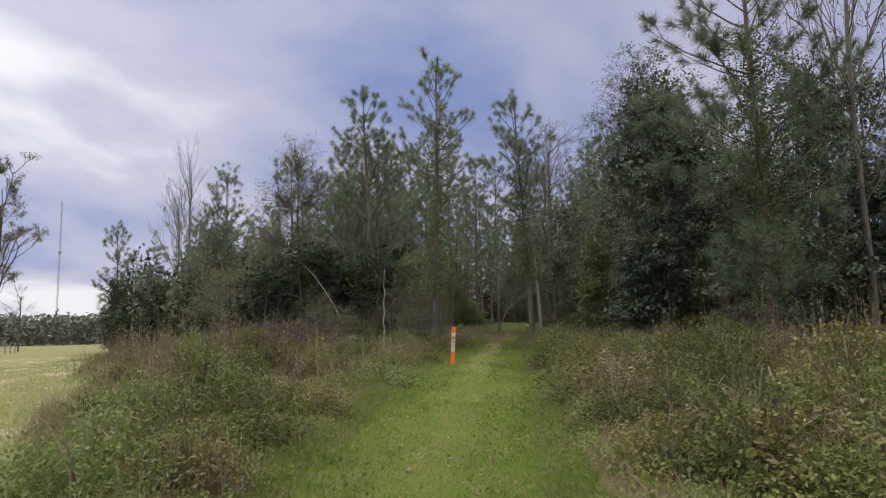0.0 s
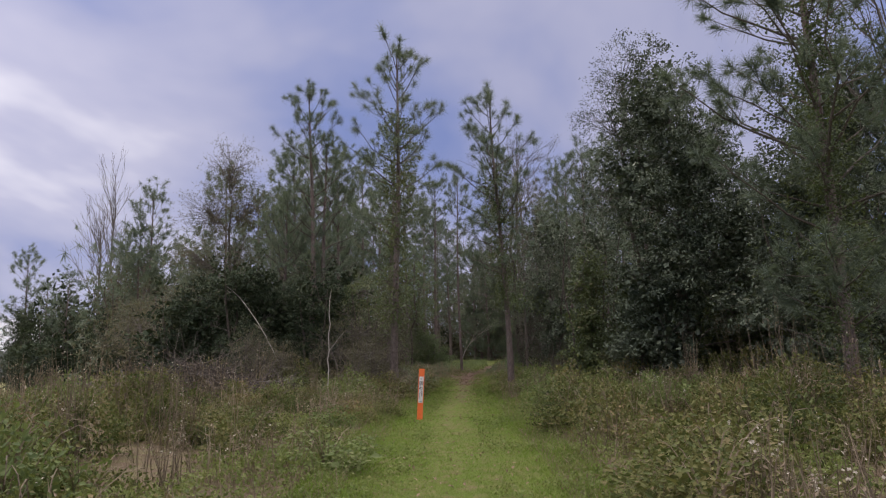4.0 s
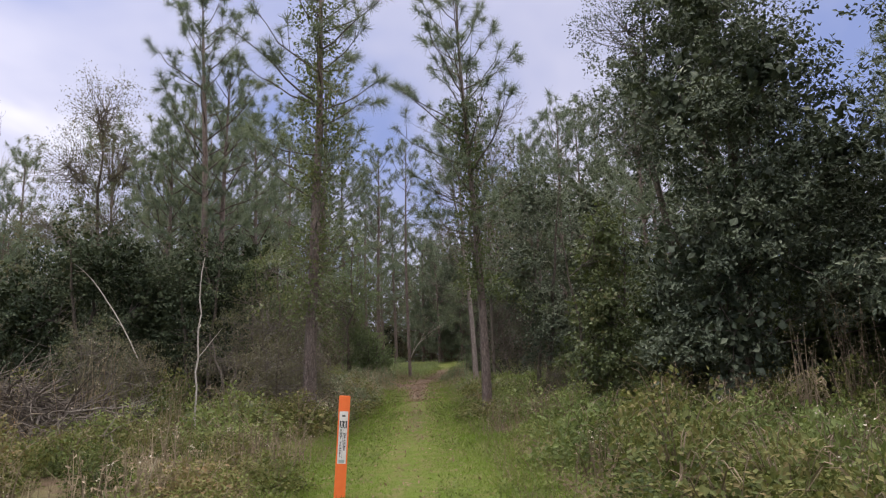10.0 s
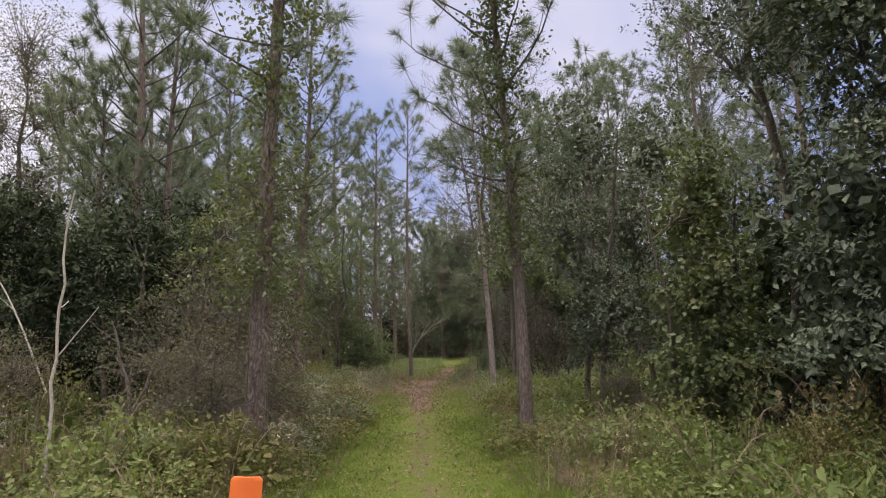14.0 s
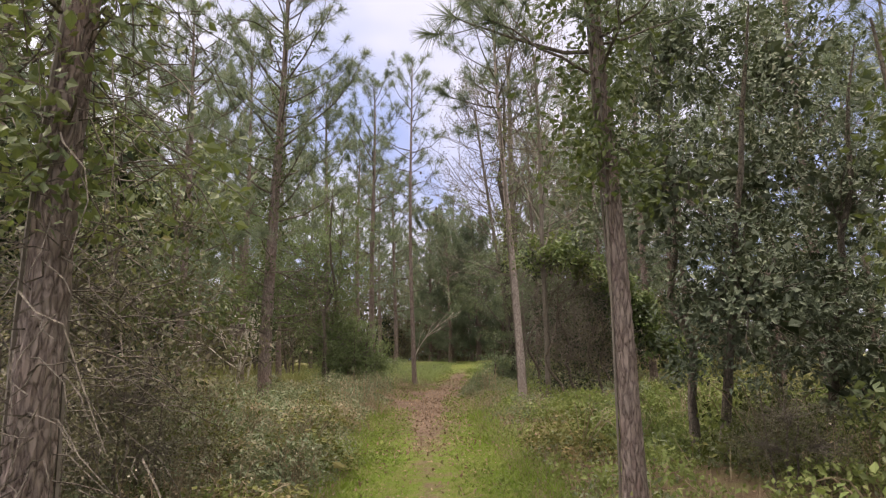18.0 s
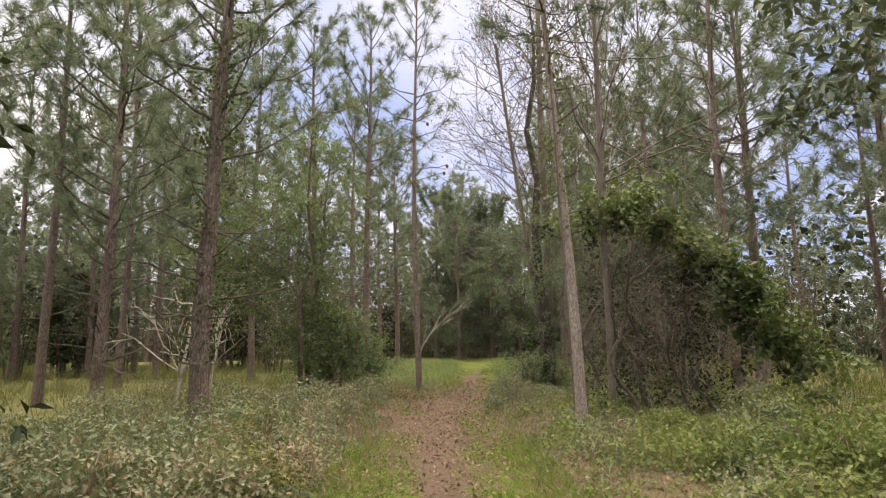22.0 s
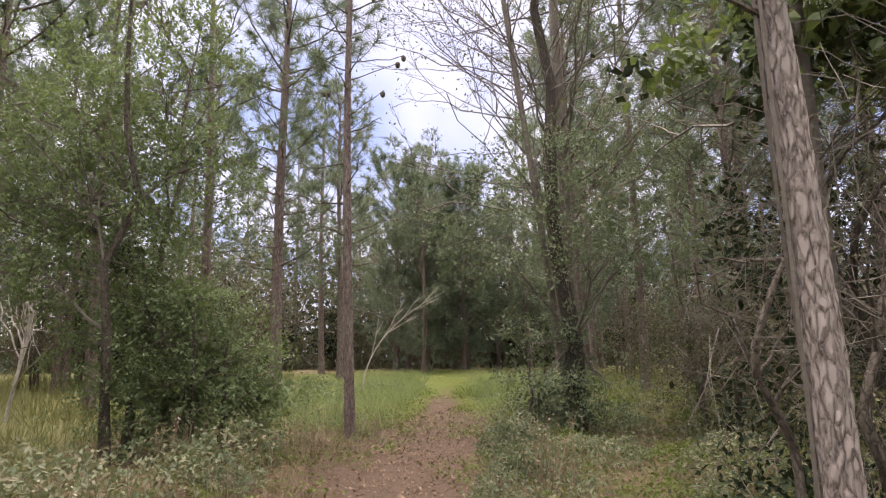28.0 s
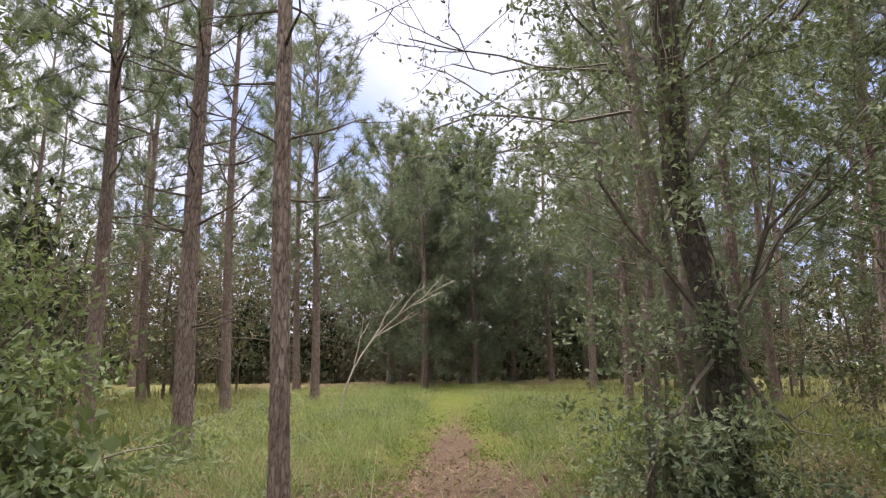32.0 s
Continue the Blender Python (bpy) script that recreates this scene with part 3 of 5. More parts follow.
def broadleaf(name, at, label, seed, h, lobes, amount, leaf=0.09, mat=EVERGREEN, r0=0.12, bark=DARK_BARK, cluster=40, tight=0.19, group="", lean=(0, 0), aspect=0.5, stems=1, branchy=1.0, core=1.0, twig=1.0):
    """A broad-leaved tree or shrub: stems, limbs into the lobes of its crown, twigs, and leaves in loose sprays."""
    rng = np.random.default_rng(seed)
    tree = thing(name, at, label, "tree" if h > 3 else "shrub", group)
    limbs, crown = Soup(), Soup()
    lobes = np.array(lobes, float)
    tops = []
    for k in range(stems):
        a = k * 2.4 + seed
        b0 = np.array([math.cos(a), math.sin(a), 0]) * (0.0 if stems == 1 else 0.25)
        s = np.linspace(0, 1, 9)
        spread = 0.0 if stems == 1 else 0.16 * h
        top = np.array([lean[0] + math.cos(a) * spread, lean[1] + math.sin(a) * spread, h * 0.8])
        line = b0 + (top - b0) * s[:, None] + rng.normal(0, 0.010 * h, (9, 3)) * [1, 1, 0.2] * np.sin(s * math.pi)[:, None]
        line[0, 2] = -0.12
        rs = r0 / math.sqrt(stems)
        trunk = Soup()
        tube(trunk, line, rs * (1 - s) ** 0.7 + 0.01 + rs * 0.4 * np.exp(-s * h / 0.2), 9)
        part("trunk" if stems == 1 else "stem", trunk, bark, tree, smooth=True)
        tops.append(line)
    vol = lobes[:, 3] * lobes[:, 4] * lobes[:, 5]
    share = np.maximum(1, (amount / cluster * vol ** 0.75 / np.sum(vol ** 0.75))).astype(int)
    for (cx, cy, cz, ax, ay, az), m in zip(lobes, share):
        c = np.array([cx, cy, cz])
        line = tops[rng.integers(0, stems)]
        i = int(np.argmin(np.linalg.norm(line - (c - [0, 0, 0.3 * h * 0.4]), axis=1)))
        base = line[max(1, i)]
        arm = bend(base, unit(c - base), np.linalg.norm(c - base), 0.0, 0.05, rng, 6)
        tube(limbs, arm, np.linspace(min(r0 * 0.3, 0.03), 0.008, 6), 5)
        d = unit(rng.normal(0, 1, (m, 3)))
        knob = 0.86 + 0.22 * np.sin(d[:, 0] * 5 + seed) * np.sin(d[:, 1] * 6 + cz) + 0.12 * np.sin(d[:, 2] * 9 + cx)
        deep = np.where(rng.random((m, 1)) < 0.8, rng.uniform(0.78, 1.0, (m, 1)), rng.uniform(0.3, 0.8, (m, 1)))
        q = c + d * (deep * knob[:, None] + rng.exponential(0.05, (m, 1))) * [ax, ay, az]
        q[:, 2] = np.maximum(q[:, 2], 0.12)
        for p in q[: int(m * 0.35 * branchy)]:
            b = arm[rng.integers(2, 6)]
            tube(limbs, bend(b, unit(p - b), np.linalg.norm(p - b), 0.06, 0.04, rng, 4), np.array([0.014, 0.01, 0.007, 0.004]) * twig, 3)
        # each spray: leaves along a short twig that grows outwards, their faces turned up and out
        grow = unit(d * [1, 1, 0.5] + rng.normal(0, 0.45, (m, 3)) + [0, 0, 0.12])
        u = rng.uniform(-0.5, 1.0, (m * cluster, 1))
        g = np.repeat(grow, cluster, 0)
        pts = np.repeat(q, cluster, 0) + g * u * tight * 1.9 + rng.normal(0, 1, (m * cluster, 3)) * tight * (0.62 - 0.3 * np.abs(u)) * [1, 1, 0.6] - np.array([0, 0, 0.25]) * tight * u ** 2
        pts[:, 2] = np.maximum(pts[:, 2], 0.05)
        face = np.repeat(unit(d * 0.75 + rng.normal(0, 0.25, (m, 3)) + [0, 0, 0.8]), cluster, 0)
        leaves(crown, rng, pts, g, leaf, aspect, face=face)
        # dense inner leaves that keep the daylight out of the crown
        deep = int(m * cluster * 0.17 * core)
        inner = c + unit(rng.normal(0, 1, (deep, 3))) * rng.uniform(0, 0.74, (deep, 1)) * [ax, ay, az]
        inner[:, 2] = np.maximum(inner[:, 2], 0.1)
        leaves(crown, rng, inner, rng.normal(0, 1, (deep, 3)), leaf * 1.8, 0.8, 0.1)
    tagged(part("branchwork", limbs, TWIG if bark in (DARK_BARK, IVY_BARK) else bark, tree), kind="stuff")
    part("crown", crown, mat, tree)
    return tree


def bare_tree(name, at, label, seed, h, r0=0.08, mat=TWIG, leaf=0, leaf_mat=SPARSE, group="", lean=(0, 0), depth=4, fork=0.35, angle=0.55, leaf_size=0.075, reach=0.34, limbs=0, slim=0.3):
    """A leafless or nearly leafless tree of forking branches."""
    rng = np.random.default_rng(seed)
    tree = thing(name, at, label, "tree", group)
    wood, twigs, ends = Soup(), Soup(), []

    def grow(p, d, L, r, level):
        line = bend(p, d, L, 0.08, 0.04, rng, 6)
        line = line if level else bend(p, d, L, 0.0, 0.006, rng, 6)
        tube(wood if level < 1 else twigs, line, np.linspace(r, r * 0.55, 6), 7 if level == 0 else 4)
        if level >= depth:
            ends.extend(line[2:])
            return
        for k in range(rng.integers(2, 4) if level else limbs or int(6 + h * 1.25)):
            u = rng.uniform(fork if level == 0 else 0.3, 1.0)
            b = np.array([np.interp(u, np.linspace(0, 1, 6), line[:, i]) for i in range(3)])
            nd = unit(d + unit(rng.normal(0, 1, 3)) * angle * (1.3 if level == 0 else 1) + [0, 0, 0.12])
            grow(b, nd, L * (reach if level == 0 else 0.62) * (1.25 - 0.6 * u) * rng.uniform(0.7, 1.2), max(r * (slim if level == 0 else 0.55), 0.0035), level + 1)
        if level:
            ends.append(line[-1])

    grow(np.array([0, 0, -0.1]), unit(np.array([lean[0], lean[1], h])), h * 0.92, r0, 0)
    part("trunk", wood, mat, tree, smooth=True)
    tagged(part("branchwork", twigs, mat, tree), kind="stuff")
    if leaf:
        c = np.array(ends)[rng.integers(0, len(ends), leaf)] + rng.normal(0, 0.08, (leaf, 3))
        cs = Soup()
        leaves(cs, rng, c, rng.normal(0, 1, (leaf, 3)), leaf_size, 0.55)
        tagged(part("thin_foliage", cs, leaf_mat, tree), kind="stuff")
    return tree


def spot(x, y, sink=0.0):
    return (x, y, land_z(x, y) - sink)


def scatter(source, x, y, turn, size, sink=0.0, tall=1.0):
    m = pose(x, y, land_z(x, y) - sink, 0, 0, turn) @ Matrix.Diagonal((size, size, size * tall, 1))
    return copy_thing(source, m)


# ---- pines beside the trail ----
pine(spot(-2.74, 24.09), "vine-hung pine at the trail edge with bushy needle tufts", 11, 10.9, 0.10, 0.40, 1.6, 105, 0.009, lean=(0.12, 0.1), rugged=True, tangle=420, vine=(1.9, 8.6, 5500, 0.5), gap=0.40, bushy=1.0)
pine(spot(-6.35, 29.3), "tall slender pine with tufted needles behind brush", 12, 11.6, 0.12, 0.25, 1.9, 110, 0.010, lean=(-0.2, 0), vine=(0.4, 5.0, 900, 0.2), gap=0.40, bushy=1.05)
pine(spot(0.81, 26.09), "pine with flaking grey bark and vine-wrapped limbs", 13, 10.0, 0.078, 0.34, 1.9, 105, 0.009, lean=(-0.3, 0.1), rugged=True, vine=(2.6, 7.2, 4200, 0.42), dead=0.72, gap=0.40, bushy=1.1)
pine(spot(1.60, 35.5), "pine with plated pinkish bark beside the worn path", 14, 10.3, 0.076, 0.6, 1.6, 90, 0.009, lean=(-0.35, 0.2), rugged=True, dead=0.45, vine=(3.0, 7.4, 700, 0.25), bark=PALE_BARK)
pine(spot(-0.70, 42.9), "thin straight pine with reddish bark beside the path", 15, 11.6, 0.068, 0.50, 1.1, 90, 0.008, rugged=True, dead=0.45, cones=4, gap=0.42, bushy=0.9)
pine(spot(-2.23, 45.92), "straight pine with bare lower limbs at the clearing edge", 16, 11.8, 0.11, 0.42, 1.7, 90, 0.009, rugged=True, dead=0.3, cones=3, gap=0.42)
pine(spot(-4.17, 36.06), "rough-barked pine with a twiggy vine-clad stem", 17, 12.2, 0.13, 0.27, 2.3, 100, 0.009, lean=(0.3, 0), rugged=True, dead=0.3, vine=(1.2, 9.0, 2600, 0.28), bushy=1.35)
pine(spot(-7.4, 39.8), "pine with reaching dead lower limbs in tall grass", 18, 12.0, 0.12, 0.22, 2.5, 95, 0.009, rugged=True, dead=0.35, bushy=1.6)
pine(spot(-4.3, 48.3), "pine standing over grass behind the holly", 19, 12.6, 0.12, 0.36, 2.0, 80, 0.010, dead=0.5)
pine(spot(6.6, 17.4), "tall dark pine with heavy drooping limbs and a vine-clad stem", 20, 12.8, 0.115, 0.10, 3.0, 130, 0.010, needle=0.35, bushy=0.95, gap=0.36, vine=(0.3, 8.5, 11000, 0.75))
pine(spot(-6.1, 30.6), "bushy pine in the woodland edge", 21, 10.0, 0.10, 0.22, 1.8, 85, 0.011, gap=0.42, bushy=1.0)
pine(spot(-8.8, 32.4), "leaning young pine in the woodland edge", 22, 6.6, 0.08, 0.16, 1.5, 80, 0.011, lean=(0.6, 0))
pine(spot(-7.9, 31.0), "bushy pine in the woodland edge", 23, 8.0, 0.09, 0.14, 1.8, 85, 0.011)
pine(spot(5.6, 44.6), "slim pine in grass beyond the vine arch", 24, 8.6, 0.07, 0.4, 1.2, 60, 0.012)
pine(spot(8.2, 30.0), "bushy pine behind the evergreen oak", 25, 11.0, 0.11, 0.2, 2.0, 70, 0.012)
pine(spot(-1.5, 54.5), "pine at the back of the clearing", 26, 9.8, 0.10, 0.3, 1.6, 60, 0.012)

# pines of the plantation behind, copied from four kinds
KINDS = [pine(spot(x, y), lab, sd, h, r, cr, sp, 48, 0.017, gap=0.38, dead=dd, group="plantation pines", needle=0.32, near=False, bushy=1.7 if cr < 0.1 else 1.5) for x, y, lab, sd, h, r, cr, sp, dd in (
    (-14.0, 41.0, "plantation pine with a bare lower stem", 31, 11.5, 0.105, 0.26, 2.0, 0.4),
    (7.5, 46.0, "plantation pine with a full crown", 32, 11.0, 0.115, 0.15, 2.2, 0.5),
    (-9.0, 52.0, "slender plantation pine with a high crown", 33, 12.5, 0.105, 0.34, 1.9, 0.4),
    (3.0, 61.0, "young pine bushy down to the ground", 34, 7.5, 0.10, 0.06, 2.4, 0.9))]


CONIFER = pine(spot(3.4, 60.0), "dense young pine bushy down to the grass", 35, 8.2, 0.10, 0.03, 2.5, 46, 0.022, gap=0.29, dead=0.9, group="pines at the back of the clearing", needle=0.30, near=False, bushy=2.0)


def plant_pines():
    rng = np.random.default_rng(5)
    spots = []
    for x, y, kinds in (
        [(x, y, (0, 1, 2)) for y in np.arange(36, 62, 4.2) for x in (-8.8, -11.6, -14.6) if x > -9 or y > 44]
        + [(x, y, (0, 1, 2)) for y in np.arange(40, 62, 4.3) for x in (6.4, 9.4, 12.6)]
        + [(x, 68 + (i % 3) * 2.2, (1, 2)) for i, x in enumerate(np.arange(-15, 18, 3.6))]
        + [(-11.5 - 1.5 * i, 39 + 1.0 * i, (0, 1, 3)) for i in range(3, 14)]
        + [(-14 - 1.4 * i, 45 + 1.0 * i, (0, 1, 3)) for i in range(9)]
        + [(x, y, (3,)) for x, y in ((0.2, 61.0), (1.6, 59.0), (3.2, 59.4), (4.9, 59.2), (6.4, 60.6), (8.2, 59.8), (5.6, 63.2), (2.2, 63.4), (3.9, 62.4), (9.8, 61.0), (1.0, 64.4), (7.4, 63.6))]
        + [(x, y, (0, 1)) for x, y in ((10.5, 31), (13.5, 27), (8.6, 35.5), (12, 36), (14.5, 20), (17, 31), (-10.4, 44), (-6.4, 55))]):
        x, y = x + rng.normal(0, 0.4), y + rng.normal(0, 0.5)
        if any((x - a) ** 2 + (y - b) ** 2 < 2.0 for a, b in spots):
            continue
        if x < -9 - 0.5 * (y - 38) and kinds != (0, 1, 3):
            continue
        spots.append((x, y))
        scatter(CONIFER if kinds == (3,) else KINDS[kinds[rng.integers(0, len(kinds))]], x, y, rng.uniform(0, 360), rng.uniform(0.85, 1.12) * (0.98 - 0.009 * (-x) if kinds == (0, 1, 3) else 1.0))


plant_pines()
for i, (x, y, size) in enumerate(((-36.0, 57.0, 1.0), (-34.2, 59.4, 0.95), (-37.5, 62.0, 0.85), (-31.0, 55.6, 0.75), (-20.4, 45.4, 1.05), (-18.2, 46.8, 0.95), (-24.6, 50.2, 0.8), (-3.2, 52.6, 1.0), (-5.8, 46.4, 1.0), (-6.6, 43.8, 1.05), (4.6, 48.6, 0.95), (6.2, 52.4, 1.0), (-2.4, 58.6, 1.0), (2.4, 66.0, 1.0), (7.4, 41.2, 1.05), (-9.0, 36.6, 1.0), (7.8, 34.2, 1.0))):
    scatter(KINDS[(1, 3)[i % 2] if size < 1 else 0], x, y, 70 * i, size)

# ---- broad-leaved trees ----
broadleaf("oak_tree", spot(6.0, 24.6), "dense dark evergreen oak with a ragged leafy skirt", 41, 11.5,
          [(-0.3, 0.2, 9.0, 1.4, 1.4, 2.1), (-1.2, -0.6, 6.2, 1.6, 1.7, 1.7), (0.5, -0.3, 6.5, 1.2, 1.3, 1.6), (0, -1.2, 4.2, 2.1, 1.5, 1.5), (-1.4, -0.9, 2.9, 1.2, 1.2, 1.2), (2.6, 0, 4.0, 1.8, 1.8, 1.7), (1.0, -1.8, 2.4, 1.4, 1.0, 1.0), (-1.9, -1.1, 1.5, 0.7, 0.8, 0.9), (3.2, -1.0, 2.0, 1.3, 1.2, 1.2), (-0.3, -1.6, 3.2, 1.6, 0.9, 1.5), (1.2, -1.7, 4.8, 1.6, 0.9, 1.5), (0.1, -1.4, 6.6, 1.5, 0.9, 1.5), (-1.0, -1.5, 1.5, 1.3, 0.8, 1.2), (-0.9, -0.8, 8.4, 1.2, 0.9, 1.2)], 52000, 0.10, OAK_LEAF, 0.2, cluster=50, tight=0.22, core=1.0)
broadleaf("oak_tree", spot(10.2, 22.0), "dense dark evergreen oak beside the meadow", 42, 9.5,
          [(0, 0, 7.5, 2.2, 2.2, 2.0), (-1.3, -0.6, 5.0, 1.9, 1.9, 1.8), (1.6, 0, 4.8, 2.0, 2.0, 1.8), (0, -1.0, 2.4, 2.4, 1.5, 1.5)], 24000, 0.115, OAK_LEAF, 0.17, cluster=50, tight=0.24)
broadleaf("evergreen_tree", spot(7.2, 19.6), "vine-hung evergreen tree at the meadow edge", 141, 6.2,
          [(0, 0, 4.8, 1.2, 1.0, 1.3), (0.6, 0, 2.9, 1.4, 1.0, 1.2), (-0.5, 0.2, 2.4, 1.2, 1.0, 1.1), (0.2, -0.2, 1.1, 1.5, 1.0, 1.0)], 14000, 0.10, OAK_LEAF, 0.08, stems=3, branchy=0.5, cluster=44, tight=0.2)
broadleaf("evergreen_tree", spot(2.5, 28.6), "dark evergreen small tree close behind a pine", 43, 6.6,
          [(0, 0, 5.2, 0.9, 0.9, 1.3), (-0.3, 0, 3.3, 1.0, 1.0, 1.1), (0.5, -0.4, 1.9, 1.1, 1.0, 1.1)], 11000, 0.08, OAK_LEAF, 0.07, stems=2, core=0.6)
broadleaf("vine_thicket", spot(3.1, 25.2), "leafy vine curtain hanging from shrubs", 45, 4.6,
          [(0.2, 0, 3.4, 0.5, 0.6, 0.8), (0.1, -0.2, 2.2, 0.55, 0.6, 0.8), (0.1, -0.3, 1.0, 0.7, 0.7, 0.7)], 6000, 0.085, VINE, 0.05, stems=3, aspect=0.75, branchy=1.5, cluster=30)
broadleaf("evergreen_tree", spot(-9.2, 29.4), "dark shady evergreen thicket tree", 46, 5.4,
          [(0, 0, 4.0, 1.6, 1.2, 1.2), (1.4, 0.3, 2.8, 1.4, 1.1, 1.2), (-1.5, 0, 2.6, 1.4, 1.2, 1.2), (0, -0.3, 1.5, 1.8, 1.0, 0.9)], 16000, 0.10, EVERGREEN, 0.09, stems=2)
broadleaf("evergreen_tree", spot(-5.9, 28.2), "dark shady evergreen thicket tree", 47, 4.6,
          [(0, 0, 3.3, 1.1, 0.9, 1.0), (0.2, 0.3, 1.9, 1.3, 1.0, 1.0)], 9000, 0.085, EVERGREEN, 0.07, stems=2, core=0.8)
broadleaf("shrub_tree", spot(-4.1, 28.0), "vine-hung leafy shrub with crooked dark stems", 48, 4.2,
          [(0, 0, 3.4, 1.0, 0.8, 0.55), (0.7, -0.3, 2.7, 0.7, 0.6, 0.5), (-0.8, 0, 2.7, 0.9, 0.6, 0.6), (0.2, 0.1, 2.0, 1.0, 0.7, 0.5), (-1.4, 0.4, 1.8, 0.8, 0.7, 0.7), (0.9, -0.2, 1.7, 0.6, 0.6, 0.5)], 7500, 0.07, VINE, 0.05, stems=4, branchy=1.6, tight=0.16, core=0.0)
broadleaf("evergreen_tree", spot(4.4, 29.6), "grey-green evergreen tree hung with vines", 144, 6.8,
          [(0, 0, 5.3, 1.1, 1.0, 1.2), (-0.7, -0.2, 3.6, 1.1, 0.9, 1.0), (0.8, 0, 3.4, 1.1, 1.0, 1.0), (-0.2, -0.4, 1.9, 1.3, 0.9, 0.9), (0.6, -0.3, 0.9, 1.2, 0.8, 0.8)], 10000, 0.09, OAK_LEAF, 0.08, stems=2, cluster=34, tight=0.2, core=0.9)
BROWN_THICKET = broadleaf("brown_thicket", spot(-4.0, 27.0), "brown twiggy thicket with shrivelled leaves", 148, 3.0,
          [(0, 0, 2.0, 1.3, 0.8, 0.8), (0.5, -0.2, 1.2, 1.2, 0.8, 0.8), (-1.0, 0, 1.3, 1.1, 0.8, 0.9)], 9000, 0.055, SPARSE, 0.05, stems=4, branchy=1.6, cluster=16, core=0.0, twig=0.5)
broadleaf("holly_tree", spot(-3.5, 41.3), "bright green holly with a loose layered crown", 49, 7.6,
          [(0, 0, 6.2, 0.9, 0.9, 1.1), (0.5, -0.2, 4.6, 1.2, 1.0, 0.9), (-0.8, 0.1, 4.4, 1.1, 1.0, 0.9), (-1.8, -0.3, 4.9, 1.0, 0.9, 0.8), (0.3, 0, 3.2, 1.1, 0.9, 0.7), (-2.3, 0, 3.4, 1.1, 0.9, 0.8), (-1.1, -0.3, 2.4, 1.2, 0.9, 0.8), (0.9, 0.1, 3.9, 0.9, 0.9, 0.7), (-0.4, -0.2, 3.6, 1.5, 1.0, 1.3), (-1.4, 0.1, 3.3, 1.4, 1.0, 1.1)], 23000, 0.066, HOLLY, 0.07, stems=2, branchy=1.1, cluster=50, tight=0.2, core=0.05)
broadleaf("holly_bush", spot(-2.5, 41.6), "low dark green bush beside a thin pine", 50, 2.3,
          [(0, 0, 1.1, 1.1, 0.8, 0.9), (-0.8, -0.2, 1.6, 1.0, 0.8, 1.0), (0.75, 0.1, 0.7, 0.7, 0.6, 0.6), (-0.3, -0.3, 0.6, 1.2, 0.7, 0.6), (-0.3, 0, 1.9, 0.8, 0.7, 0.6)], 20000, 0.054, HOLLY, 0.04, stems=3, branchy=0.8, cluster=40, tight=0.17, core=0.6)
broadleaf("ivy_clad_tree", spot(2.66, 42.8), "forked tree with an ivy-dark stem and leafy low boughs", 51, 14.0,
          [(-0.6, -0.6, 3.9, 1.2, 0.9, 0.8), (0.9, -0.3, 4.4, 1.4, 1.0, 0.8), (-1.2, -0.2, 2.9, 1.0, 0.9, 0.7), (0.3, -0.8, 2.6, 1.0, 0.8, 0.7), (1.3, -0.5, 3.3, 0.9, 0.9, 0.7), (-0.5, 0.0, 1.3, 0.7, 0.6, 0.8), (-0.7, -0.3, 0.6, 0.6, 0.5, 0.5), (0.4, -0.3, 0.7, 0.6, 0.5, 0.6), (0, 0, 0.8, 0.4, 0.4, 0.8), (0, 0, 2.2, 0.35, 0.35, 1.4), (0.4, 0, 6.8, 0.7, 0.6, 0.6)], 15000, 0.06, EVERGREEN_LIGHT, 0.135, IVY_BARK, stems=1, branchy=0.9, lean=(-0.2, 0.1), cluster=30, tight=0.15, core=0.0, twig=0.6)
broadleaf("leafy_shrub", spot(4.9, 42.6), "loose vine-hung shrub beside the clearing", 151, 3.8,
          [(0, 0, 2.9, 0.9, 0.8, 0.7), (0.6, -0.2, 1.8, 0.9, 0.7, 0.7), (-0.6, 0.1, 1.4, 0.8, 0.7, 0.6), (0.2, 0, 0.7, 1.0, 0.8, 0.5)], 4500, 0.062, VINE, 0.05, stems=3, branchy=1.2, tight=0.17, core=0.0, twig=0.6)
broadleaf("evergreen_bush", spot(2.15, 42.6), "dark leafy bush at the foot of the ivy-clad tree", 152, 1.5,
          [(0, 0, 0.6, 0.4, 0.4, 0.5), (0.4, -0.1, 0.4, 0.45, 0.4, 0.35)], 1800, 0.06, EVERGREEN_LIGHT, 0.03, stems=2, branchy=0.8, cluster=26, tight=0.15, core=0.5, twig=0.6)
bare_tree("bare_tree", spot(2.9, 43.6), "tall grey tree with fine bare branches and a few leaves", 52, 13.0, 0.12, TWIG, 4200, depth=4, fork=0.3, angle=0.9, leaf_size=0.06, reach=0.27, limbs=60, slim=0.17)
broadleaf("airy_tree", spot(-11.0, 33.4), "airy tree thinly set with small grey-brown leaves", 53, 11.2,
          [(0, 0, 9.6, 1.1, 1.0, 1.4), (0.9, 0, 7.8, 1.3, 1.1, 1.2), (-1.0, 0, 7.6, 1.3, 1.1, 1.3), (-1.6, 0, 5.6, 1.1, 1.0, 1.0), (0.4, 0, 5.8, 1.3, 1.0, 1.0)], 15000, 0.07, SPARSE, 0.09, cluster=16, tight=0.26, branchy=1.5, core=0.0)
bare_tree("bare_tree", spot(10.6, 20.4), "airy tree thinly set with small leaves", 54, 12.5, 0.10, TWIG, 3600, depth=4, angle=0.5)
